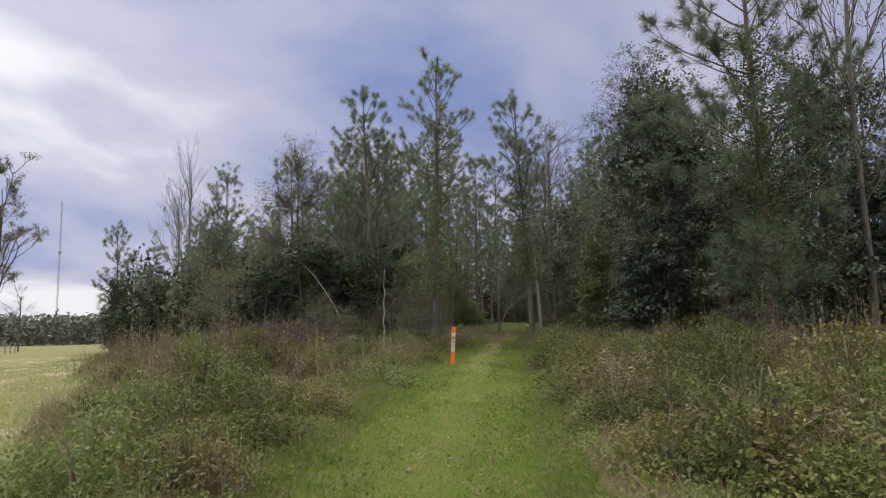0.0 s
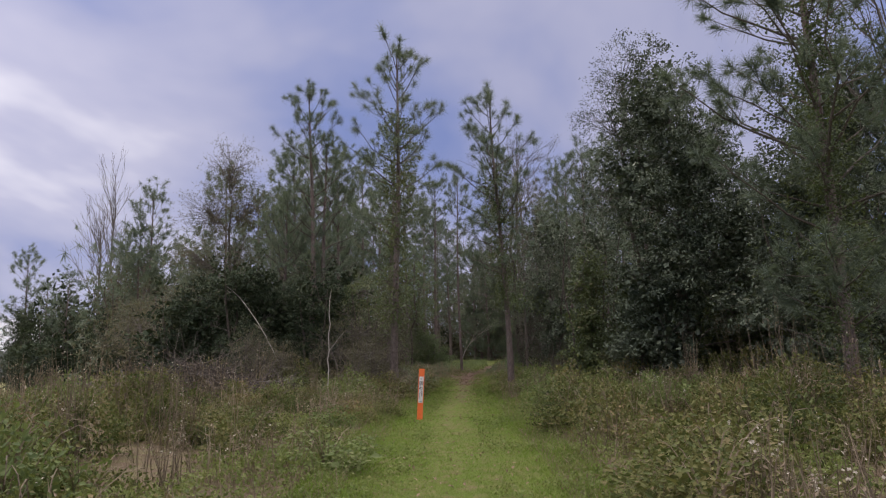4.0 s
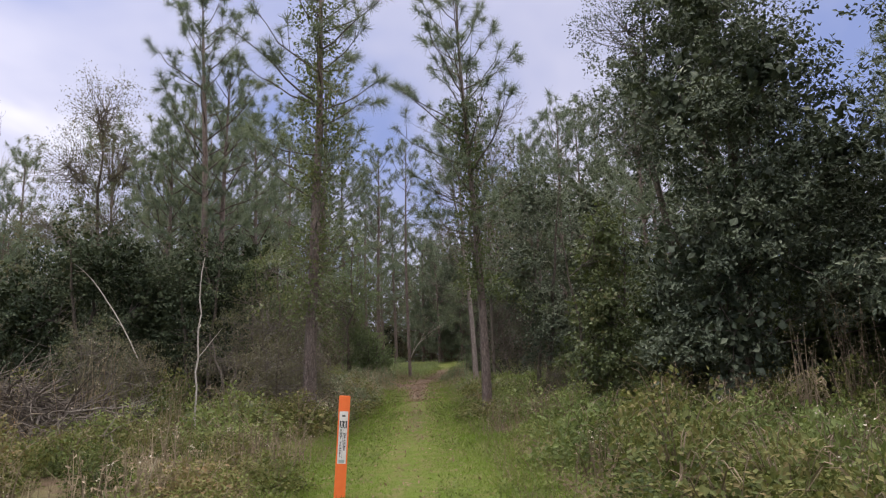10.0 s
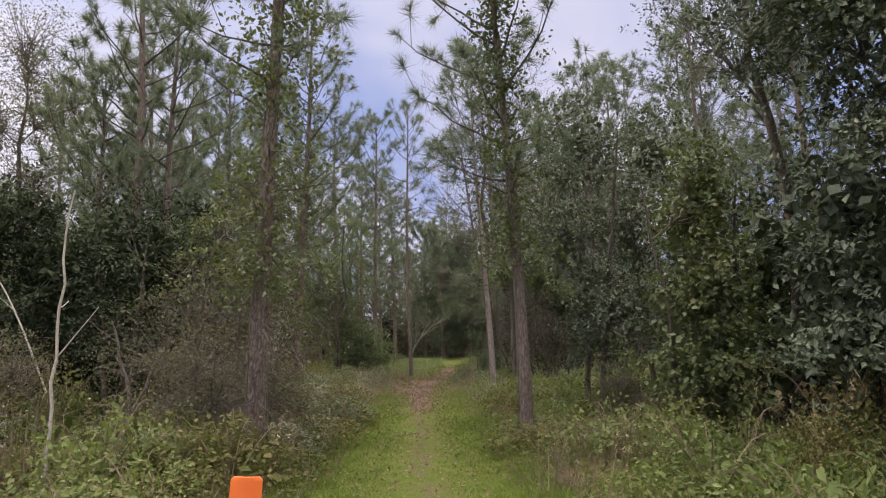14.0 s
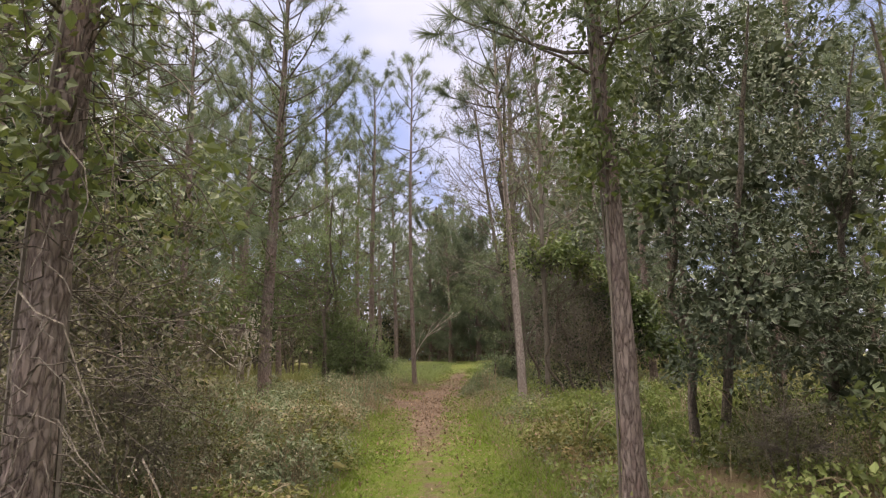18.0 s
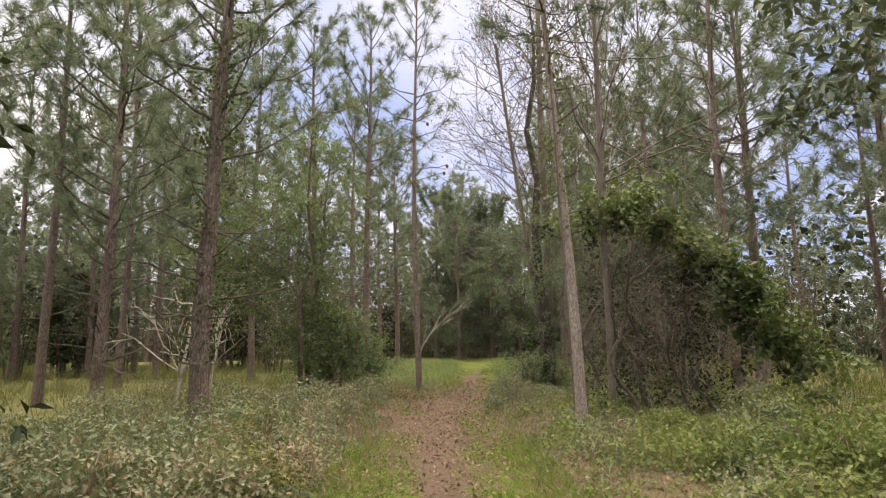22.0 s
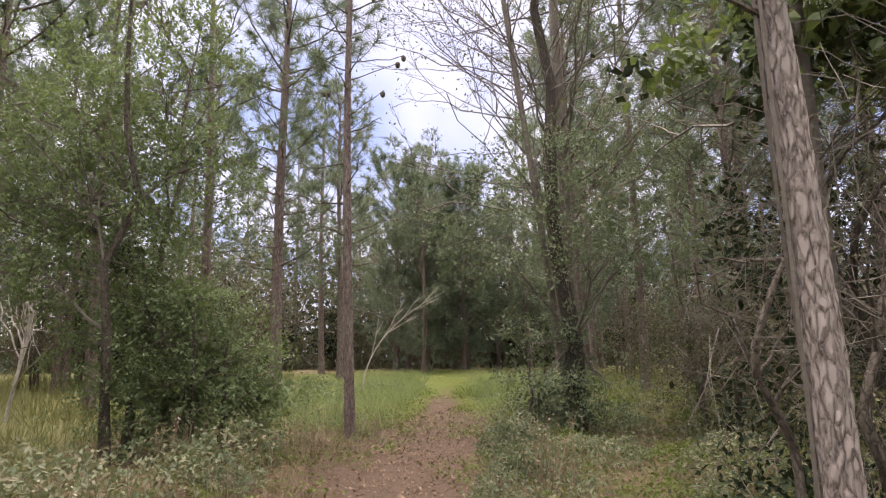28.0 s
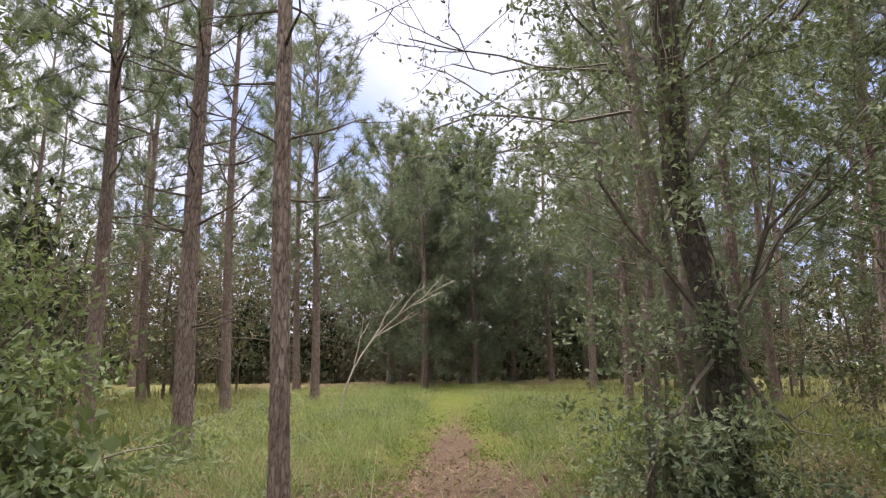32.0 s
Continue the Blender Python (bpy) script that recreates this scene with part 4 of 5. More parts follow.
broadleaf("airy_tree", spot(5.0, 26.0), "pale-leaved airy tree rising behind the oak", 55, 12.2,
          [(0, 0, 10.6, 1.0, 1.0, 1.2), (-0.3, 0, 8.8, 1.4, 1.2, 1.3), (0.6, 0, 7.6, 1.4, 1.2, 1.2), (-0.8, 0, 6.4, 1.2, 1.1, 1.1)], 14000, 0.06, OAK_LEAF, 0.1, cluster=26, tight=0.17, branchy=1.2, core=0.0)
bare_tree("bare_tree", spot(2.4, 36.6), "grey tree with fine bare twigs", 56, 9.6, 0.07, TWIG, 3200, depth=4, angle=0.95, leaf_size=0.055, reach=0.26, limbs=50, slim=0.22)
bare_tree("bare_tree", spot(2.75, 43.2), "leaning grey tree with a fine spray of bare twigs", 57, 10.6, 0.07, TWIG, 1800, lean=(-1.3, 0.0), depth=4, fork=0.35, angle=0.95, leaf_size=0.055, reach=0.27, limbs=48, slim=0.2)
for i, (x, y, h) in enumerate(((-27.5, 54, 15.0), (-30.0, 57, 14.0))):
    bare_tree("bare_tree", spot(x, y), "bare grey winter tree over the woodland edge", 60 + i, h, 0.09, TWIG, 0, depth=3, angle=0.42)
bare_tree("roadside_tree", spot(-25.2, 30.0), "autumn tree with thin brown leaves beside the road", 66, 9.0, 0.13, DARK_BARK, 9000, depth=4, angle=0.8, leaf_size=0.085)
bare_tree("roadside_tree", spot(-62, 78), "small autumn tree beside the fence", 67, 7.5, 0.1, DARK_BARK, 900, depth=3, angle=0.7)

# shrubs and small trees under the pines, copied from four kinds
MID = [broadleaf("evergreen_shrub", spot(-11.5, 29.6), "dense dark evergreen shrub under the pines", 161, 4.4,
                 [(0, 0, 3.2, 1.0, 1.0, 1.1), (0.6, 0, 1.9, 1.2, 1.0, 1.0), (-0.7, 0, 1.7, 1.1, 1.0, 1.0), (0, -0.3, 0.9, 1.3, 1.1, 0.8)], 1600, 0.17, EVERGREEN, 0.07, stems=3, group="shrubs under the pines", branchy=0.4, cluster=14),
       broadleaf("leafy_shrub", spot(7.5, 27.6), "leafy green shrub under the pines", 162, 3.6,
                 [(0, 0, 2.6, 1.0, 0.9, 0.9), (0.5, 0, 1.4, 1.1, 0.9, 0.9), (-0.6, 0, 1.2, 1.0, 0.9, 0.8)], 3200, 0.14, VINE, 0.05, stems=3, group="shrubs under the pines", branchy=0.5, cluster=14),
       broadleaf("brown_shrub", spot(-14.0, 31.5), "twiggy brown half-bare shrub", 163, 3.8,
                 [(0, 0, 2.6, 1.1, 1.0, 1.1), (0.4, 0, 1.3, 1.1, 1.0, 0.9)], 1200, 0.10, SPARSE, 0.05, stems=4, group="shrubs under the pines", branchy=1.2, cluster=8, core=0.0, twig=0.7),
       broadleaf("evergreen_tree", spot(12.0, 66.0), "dark evergreen tree at the back of the clearing", 164, 7.0,
                 [(0, 0, 5.4, 1.3, 1.2, 1.5), (0.8, 0, 3.4, 1.5, 1.3, 1.3), (-0.9, 0, 3.0, 1.5, 1.3, 1.3), (0, -0.4, 1.4, 1.9, 1.4, 1.3)], 5500, 0.13, EVERGREEN, 0.1, group="shrubs under the pines", branchy=0.4, cluster=14)]


def plant_shrubs():
    rng = np.random.default_rng(17)
    spots = [(-3.4 - 0.85 * i + rng.normal(0, 0.4), 27.6 + 0.78 * i + rng.normal(0, 0.5), (0, 0, 0, 2)) for i in range(3, 30)]
    spots += [(-5.2 - 0.95 * i + rng.normal(0, 0.4), 30.2 + 0.85 * i + rng.normal(0, 0.6), (0, 0, 2, 0)) for i in range(22)]
    spots += [(4.2 + 1.0 * i + rng.normal(0, 0.4), 26.4 + rng.normal(0, 0.7) - 0.45 * i, (0, 1, 0, 1)) for i in range(12)]
    for x, y, size in ((-6.4, 25.6, 0.6), (-7.6, 26.0, 0.75), (-3.7, 25.3, 0.6), (-3.2, 26.6, 0.5), (2.5, 26.9, 0.35), (4.4, 41.6, 0.8), (5.2, 40.4, 0.9), (-14.5, 38.4, 1.7), (-16.2, 39.6, 1.9), (-18.8, 41.0, 1.6), (-12.6, 35.6, 1.4)):
        scatter(BROWN_THICKET, x, y, rng.uniform(0, 360), size)
    spots += [(x + rng.normal(0, 0.5), 65.5 + rng.normal(0, 1.0), (0, 2, 2)) for x in np.arange(-16, 18, 1.9)]
    spots += [(x, y, (2, 2, 0)) for x, y in ((-6.0, 51.0), (-8.0, 53.6), (-5.0, 56.0), (-10.0, 56.0), (-13, 50), (-15, 54), (9.8, 50), (12, 47), (8.2, 54.5), (14, 52), (13, 42), (16, 46))]
    spots += [(-4.6 - 1.0 * i + rng.normal(0, 0.3), 57.5 - 0.55 * i + rng.normal(0, 0.8), (2,)) for i in range(13)]
    spots += [(8.6 + 1.1 * i + rng.normal(0, 0.3), 57 - 1.0 * i + rng.normal(0, 0.8), (2,)) for i in range(8)]
    for x, y, kind, size in ((-33.4, 54.0, 3, 1.0), (-35.4, 56.2, 3, 1.1), (-30.2, 52.0, 0, 1.6), (-27.2, 50.0, 0, 1.5), (-37.2, 58.8, 3, 0.9), (-23.6, 47.0, 0, 1.4), (-31.6, 54.6, 2, 2.0), (-21.0, 43.6, 2, 1.9)):
        scatter(MID[kind], x, y, 40 * size * kind, size)
    for x, y, kinds in spots:
        scatter(MID[kinds[rng.integers(0, len(kinds))]], x, y, rng.uniform(0, 360), rng.uniform(0.75, 1.25))


plant_shrubs()

# dead and bleached stems
bare_tree("dead_sapling", spot(-6.7, 45.2), "bleached dead sapling with crooked branches", 71, 2.5, 0.036, DEAD_WOOD, lean=(0.4, 0), depth=3, fork=0.15, angle=0.95, limbs=9, reach=0.5, slim=0.5)
bare_tree("dead_sapling", spot(-5.6, 39.2), "bleached dead sapling with crooked branches", 72, 2.5, 0.038, DEAD_WOOD, lean=(0.3, 0.2), depth=3, fork=0.2, angle=0.95, limbs=9, reach=0.5, slim=0.5)


def dead_pole(x, y, label, dx, dy, h, r, mat, seed, split=0.0):
    rng = np.random.default_rng(seed)
    t = thing("dead_sapling", spot(x, y), label, "dead sapling")
    s = Soup()
    u = np.linspace(0, 1, 14)
    p = np.stack([dx * u ** 1.25 + rng.normal(0, 0.015, 14), dy * u ** 1.3, h * (1 - (1 - u) ** (1.3 if abs(dx) > 1 else 1.0)) - 0.1], 1)
    tube(s, p, r * (1 - u) ** 0.6 + 0.006, 6)
    for k in range(2):
        b = p[rng.integers(5, 13)]
        tube(s, bend(b, unit(rng.normal(0, 1, 3) + [dx, dy, h * 0.4]), rng.uniform(0.2, 0.6), 0.1, 0.05, rng, 4), [0.009, 0.007, 0.005, 0.003], 4)
    part("stem", s, mat, t, smooth=True)


def arching_sapling(x, y):
    rng = np.random.default_rng(70)
    t = thing("dead_sapling", spot(x, y), "bleached dead sapling of arching stems in the grass", "dead sapling")
    s, w = Soup(), Soup()
    u = np.linspace(0, 1, 14)[:, None]
    main = np.array([0, 0, -0.08]) * (1 - u) ** 2 + np.array([0.05, 0, 1.6]) * 2 * u * (1 - u) + np.array([2.3, -0.2, 2.7]) * u ** 2
    tube(s, main, np.linspace(0.026, 0.006, 14), 6)
    for i, dx, dz, L in ((4, 0.2, 0.95, 1.0), (6, 0.5, 0.8, 1.2), (7, 0.85, 0.45, 1.0), (9, 0.6, 0.75, 0.8), (10, 0.9, 0.35, 0.8), (11, 0.7, 0.7, 0.6)):
        p = bend(main[i], unit(np.array([dx, rng.normal(0, 0.25), dz])), L, 0.1, 0.02, rng, 6)
        tube(w, p, np.linspace(0.013, 0.004, 6), 5)
        tube(w, bend(p[3], unit(np.array([dx + 0.4, rng.normal(0, 0.4), dz])), L * 0.45, 0.1, 0.03, rng, 4), [0.007, 0.006, 0.005, 0.003], 4)
    part("trunk", s, DEAD_WOOD, t, smooth=True)
    tagged(part("branchwork", w, DEAD_WOOD, t), kind="stuff")


arching_sapling(-0.7, 51.4)
dead_pole(-4.42, 22.8, "upright bleached bare stick in the brambles", 0.05, 0.05, 3.15, 0.013, DEAD_WOOD, 73)
dead_pole(-6.7, 27.6, "pale dead limb leaning over the brush", -3.0, 1.4, 4.1, 0.014, DEAD_WOOD, 74)
dead_pole(-4.7, 24.9, "dark crooked dead stem", 0.6, 0.2, 1.6, 0.03, DARK_BARK, 75)
dead_pole(-4.4, 25.0, "dark crooked dead stem", -0.5, 0.2, 1.9, 0.03, DARK_BARK, 76)


# ---- vine-draped arch ----
def vine_arch():
    rng = np.random.default_rng(81)
    t = thing("vine_arch", spot(3.6, 36.6), "vine-draped arch of bent stems over bare twigs", "thicket")
    z0 = land_z(3.6, 36.6)
    for k in range(5):
        stems = Soup()
        b = np.array([(-1.3, -0.75, -0.3, 0.25, 0.9)[k], rng.uniform(-0.5, 0.7), -0.1])
        u = np.linspace(0, 1, 18)[:, None]
        top = np.array([b[0] - rng.uniform(0.4, 1.3), b[1] + rng.uniform(-0.4, 0.4), rng.uniform(1.2, 2.2)])
        end = np.array([b[0] * 0.5 + rng.uniform(-0.5, 0.6), rng.uniform(-0.7, 0.4), rng.uniform(2.4, 3.3)])
        p = b * (1 - u) ** 2 + 2 * u * (1 - u) * top + end * u ** 2 + np.sin(u * 11 + k * 2.1) * np.array([[0.17, 0.1, 0]]) * np.sin(u * math.pi) + rng.normal(0, 0.022, (18, 3))
        p[0] = b
        tube(stems, p, np.linspace(rng.uniform(0.028, 0.046), 0.010, 18), 8)
        for w in range(4):
            q = p[rng.integers(5, 14)]
            tube(stems, bend(q, unit(rng.normal(0, 1, 3) + [0, 0, 0.6]), rng.uniform(0.5, 1.1), 0.1, 0.07, rng, 6), np.linspace(0.016, 0.005, 6), 5)
        part("stem", stems, DARK_BARK, t, "dark crooked bent stem", True)
    twigs = Soup()
    for k in range(1500):
        b = np.array([np.clip(rng.normal(-0.35, 0.8), -1.5, 1.4), np.clip(rng.normal(0.3, 0.6), -0.8, 1.2), 3.3 * rng.beta(2.0, 1.3)])
        tube(twigs, bend(b, unit(rng.normal(0, 1, 3) + [0, 0, 0.4]), rng.uniform(0.3, 0.9), -0.1, 0.08, rng, 4), [0.0045, 0.0038, 0.003, 0.0018], 3)
    tagged(part("twig_tangle", twigs, TWIG, t, "tangle of fine grey twigs"), kind="stuff")

    def strip(n, spread, clump):
        u = np.repeat(rng.beta(1.1, 1.1, n // clump), clump)
        s = (0, 0.16, 0.4, 0.6, 0.8, 1.0)
        c = np.stack([np.interp(u, s, (-1.45, -0.85, 0.2, 1.0, 1.45, 2.0)), np.interp(u, s, (0.2, 0.0, -0.2, -0.3, -0.4, -0.5)), np.interp(u, s, (3.3, 3.6, 2.95, 2.25, 1.5, 0.6))], 1)
        c = c + np.repeat(rng.normal(0, 1, (n // clump, 3)) * spread, clump, 0) + rng.normal(0, 0.085, (len(c), 3))
        c[:, 2] = np.maximum(c[:, 2], 0.08)
        return c

    cover = Soup()
    c = strip(7000, [0.20, 0.34, 0.20], 35)
    leaves(cover, rng, c, rng.normal(0, 1, c.shape), 0.105, 0.7, 0.3, face=np.repeat(unit(rng.normal(0, 0.35, (len(c) // 35, 3)) + [0.25, -0.55, 0.7]), 35, 0))
    tagged(part("vine_cover", cover, ARCH_VINE, t, "thick green vine leaves"), kind="stuff")
    # shade under the vine, put in as leaves of the darker evergreen colour
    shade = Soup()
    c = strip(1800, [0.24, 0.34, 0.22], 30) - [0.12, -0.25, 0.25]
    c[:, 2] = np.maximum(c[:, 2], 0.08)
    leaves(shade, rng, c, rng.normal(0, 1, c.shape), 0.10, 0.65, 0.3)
    tagged(part("shaded_foliage", shade, EVERGREEN, t, "dark-coloured leaves standing in for the shade beneath the vine"), kind="stuff")
    # the arch's shaded hollow, filled at the back with dark-coloured leaves
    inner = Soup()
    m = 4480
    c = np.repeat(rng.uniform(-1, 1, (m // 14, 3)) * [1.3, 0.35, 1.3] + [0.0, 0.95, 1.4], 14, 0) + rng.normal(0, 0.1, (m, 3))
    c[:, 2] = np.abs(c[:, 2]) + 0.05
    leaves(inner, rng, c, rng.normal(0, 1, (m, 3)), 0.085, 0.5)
    brown = Soup()
    m = 2800
    c = np.repeat(rng.uniform(-1, 1, (m // 14, 3)) * [1.15, 0.7, 1.45] + [-0.35, 0.3, 1.6], 14, 0) + rng.normal(0, 0.1, (m, 3))
    leaves(brown, rng, c, rng.normal(0, 1, (m, 3)), 0.045, 0.45)
    tagged(part("brown_foliage", brown, SPARSE, t, "small shrivelled leaves among the twigs"), kind="stuff")
    tagged(part("inner_foliage", inner, EVERGREEN, t, "dark-coloured leaves standing in for the shade behind the stems"), kind="stuff")


vine_arch()


# ---- brambles and weeds ----
def bramble(at, label, seed, r, h, amount, mat=BRAMBLE, leaf=0.05, group="brambles beside the trail", name="bramble_bush", canes=10):
    rng = np.random.default_rng(seed)
    t = thing(name, at, label, "bush", group)
    s = Soup()
    for k in range(canes):
        a, d = rng.uniform(0, 6.3), rng.uniform(0.2, 1) * r
        u = np.linspace(0, 1, 6)
        p = np.stack([math.cos(a) * d * u, math.sin(a) * d * u, h * rng.uniform(0.7, 1.15) * np.sin(u * rng.uniform(1.5, 2.4)) - 0.03], 1)
        tube(s, p, np.linspace(0.007, 0.003, 6), 3)
    tagged(part("cane_tangle", s, DRY, t), kind="stuff")
    c = unit(rng.normal(0, 1, (amount // 12, 3)))
    c[:, 2] = np.abs(c[:, 2])
    out = np.repeat(c, 12, 0)
    q = c * (rng.uniform(0.15, 1, (len(c), 1)) ** 0.45) * [r, r, h]
    q = np.repeat(q, 12, 0) + rng.normal(0, 0.05, (len(q) * 12, 3))
    q[:, 2] = np.maximum(q[:, 2], 0.02)
    lf = Soup()
    leaves(lf, rng, q, out, leaf, 0.6, 0.5, face=out * 0.7 + np.repeat(rng.normal(0, 0.4, c.shape), 12, 0) + rng.normal(0, 0.35, q.shape) + [0, 0, 0.6])
    inner = unit(rng.normal(0, 1, (70, 3))) * rng.uniform(0, 0.75, (70, 1)) * [r, r, h]
    inner[:, 2] = np.abs(inner[:, 2]) + 0.02
    leaves(lf, rng, inner, rng.normal(0, 1, (70, 3)), leaf * 2.2, 0.75, 0.2)
    tagged(part("foliage", lf, mat, t), kind="stuff")
    return t


def weed_clump(at, label, seed, r, h, stalks, group="dry weeds of the meadow", fluffy=0.3, leafy=7):
    rng = np.random.default_rng(seed)
    t = thing("dry_weed_clump", at, label, "weeds", group)
    s, heads = Soup(), Soup()
    for k in range(stalks):
        b = np.array([rng.normal(0, r * 0.5), rng.normal(0, r * 0.5), -0.02])
        L = h * rng.uniform(0.55, 1.15)
        p = bend(b, unit(np.array([rng.normal(0, 0.16), rng.normal(0, 0.16), 1])), L, -0.05, 0.03, rng, 3)
        tube(s, p, [0.006, 0.005, 0.002], 3)
        c = p[rng.integers(0, 2, leafy)] + (p[1] - p[0]) * rng.uniform(0, 1, (leafy, 1))
        leaves(s, rng, c, rng.normal(0, 1, (leafy, 3)), 0.055, 0.3, 0.2)
        if rng.random() < fluffy:
            leaves(heads, rng, p[-1] + rng.normal(0, 0.025, (4, 3)), rng.normal(0, 1, (4, 3)), 0.022, 0.9)
    tagged(part("stalk_tangle", s, DRY, t), kind="stuff")
    tagged(part("seed_fluff", heads, FLUFF, t), kind="stuff")
    return t


def in_left_bed(x, y):
    edge = np.interp(y, TRAIL_Y, TRAIL_X) - np.interp(y, TRAIL_Y, TRAIL_W)
    return road_edge(y) + 0.9 < x < edge - 0.25 and 3.2 < y < 29


def in_right_bed(x, y):
    edge = np.interp(y, TRAIL_Y, TRAIL_X) + np.interp(y, TRAIL_Y, TRAIL_W)
    return edge + 0.3 < x < 13 and 1.5 < y < 29


BRAMBLES = [bramble(spot(-3.9, 7.6), "leafy green bramble mound", 91, 0.62, 0.62, 1250, leaf=0.052),
            bramble(spot(2.1, 7.0), "leafy bramble mound turning brown", 92, 0.6, 0.7, 1200, leaf=0.052),
            bramble(spot(-4.4, 11.0), "dense low bramble mound", 93, 0.7, 0.5, 1300, leaf=0.052),
            bramble(spot(2.6, 12.6), "tall loose bramble mound", 94, 0.55, 0.85, 1300, leaf=0.052),
            bramble(spot(1.5, 19.0), "broad-leaved bush crowding the trail", 95, 0.65, 0.75, 1500, leaf=0.052)]
GREENS = [bramble(spot(-4.6, 8.9), "lush bright green bush", 96, 0.7, 0.65, 1100, LUSH, 0.055, "green bushes", "green_bush"),
          bramble(spot(2.9, 31.5), "lush bright green vine mound beside the path", 97, 0.8, 0.5, 1500, LUSH, 0.062, "green bushes", "green_bush")]
UNDERBRUSH = [bramble(spot(-3.4, 31.0), "low grey-green bush under the pines", 98, 0.65, 0.6, 1300, UNDERGROWTH, 0.055, "bushes under the pines", "low_bush"),
              bramble(spot(-4.6, 33.2), "low loose grey-green bush with brown leaves", 99, 0.6, 0.5, 1100, UNDERGROWTH, 0.05, "bushes under the pines", "low_bush")]
WEEDS = [weed_clump(spot(1.3, 9.5), "dry brown weed stalks with pale seed heads", 101, 0.4, 0.85, 26),
         weed_clump(spot(-3.2, 12.0), "dry tangled weed stalks", 102, 0.45, 0.65, 28, fluffy=0.12, leafy=9),
         weed_clump(spot(5.5, 9.0), "tall dry reddish-brown weeds", 103, 0.45, 1.25, 26, fluffy=0.25)]


def plant_beds():
    rng = np.random.default_rng(9)
    n_b = n_w = 0
    tries = 0
    while n_b < 160 and tries < 6000:
        tries += 1
        y = rng.uniform(3, 29)
        x = rng.uniform(-17, 12)
        if not (in_left_bed(x, y) or in_right_bed(x, y)):
            continue
        if abs(x) > 7 and rng.random() < 0.45:
            continue
        if math.hypot(x, y) < 4.2:
            continue
        o = float(off_trail(x, y))
        tall = 0.62 + 0.5 * float(smooth01(o, 1.2, 3.0))
        lush = noise.noise(Vector((x * 0.28, y * 0.28, 2.2))) + (0.4 if x < -2.5 and y < 12 else 0.0) > 0.28
        src = GREENS[0] if lush else BRAMBLES[rng.integers(0, 5)]
        scatter(src, x, y, rng.uniform(0, 360), rng.uniform(0.75, 1.35), 0.0, tall)
        n_b += 1
    tries = 0
    while n_w < 150 and tries < 6000:
        tries += 1
        y = rng.uniform(2.5, 27)
        x = rng.uniform(-15, 13)
        if not (in_left_bed(x, y) or in_right_bed(x, y)) or math.hypot(x, y) < 3.2:
            continue
        far = float(smooth01(off_trail(x, y), 1.5, 5.0))
        src = WEEDS[2] if (x > 4.5 or x < -5) and rng.random() < 0.7 else WEEDS[rng.integers(0, 2)]
        scatter(src, x, y, rng.uniform(0, 360), rng.uniform(0.8, 1.2), 0.0, 0.75 + 0.35 * far + (0.4 if x > 5.5 and y > 9 else 0.0))
        n_w += 1
    for x, y, k in ((-2.75, 5.5, 0), (-3.4, 5.0, 5), (-3.9, 5.8, 5), (-4.2, 6.5, 5), (-3.1, 6.4, 2), (-3.7, 6.8, 1), (-2.9, 7.5, 4), (-4.5, 7.5, 5), (-4.2, 8.0, 0), (-3.3, 8.6, 1), (-5.1, 8.6, 5), (-5.6, 9.6, 5),
                    (1.25, 5.9, 1), (1.9, 5.3, 3), (2.7, 5.2, 1), (3.5, 5.0, 4), (1.5, 6.8, 2), (2.3, 6.3, 0), (3.1, 6.2, 5), (4.2, 5.9, 4), (1.2, 7.9, 1), (3.7, 7.1, 1), (1.9, 8.4, 3), (2.8, 8.0, 0)):
        scatter((BRAMBLES + GREENS)[k], x, y, rng.uniform(0, 360), rng.uniform(0.85, 1.1), 0.0, 0.8 if x > 0 else 0.95)
    for x, y, k in ((2.8, 17.2, 6), (3.6, 16.3, 1), (4.4, 17.6, 6), (5.2, 16.2, 3), (3.2, 15.0, 1), (2.2, 18.7, 6), (1.5, 17.6, 4), (1.7, 16.2, 0), (4.2, 15.2, 0), (6.0, 17.2, 4), (3.4, 18.6, 6), (1.4, 14.6, 2), (1.3, 19.6, 6), (2.4, 20.4, 6), (3.6, 20.2, 6), (4.6, 19.4, 6), (5.6, 18.8, 6)):
        scatter((BRAMBLES + GREENS)[k], x, y, rng.uniform(0, 360), rng.uniform(0.9, 1.2), 0.0, 1.25)
    for k in range(46):
        y = rng.uniform(14.5, 24.5)
        x = rng.uniform(-6.5, -2.35)
        scatter(BRAMBLES[rng.integers(0, 5)] if rng.random() < 0.65 else GREENS[0], x, y, rng.uniform(0, 360), rng.uniform(0.6, 1.0), 0.0, 0.8)
    for k in range(44):
        y = rng.uniform(6, 27)
        x = float(road_edge(y)) + rng.uniform(0.1, 1.1)
        src = WEEDS[rng.integers(0, 3)] if rng.random() < 0.6 else BRAMBLES[rng.integers(0, 3)]
        scatter(src, x, y, rng.uniform(0, 360), rng.uniform(0.5, 0.85), 0.0, 0.7)
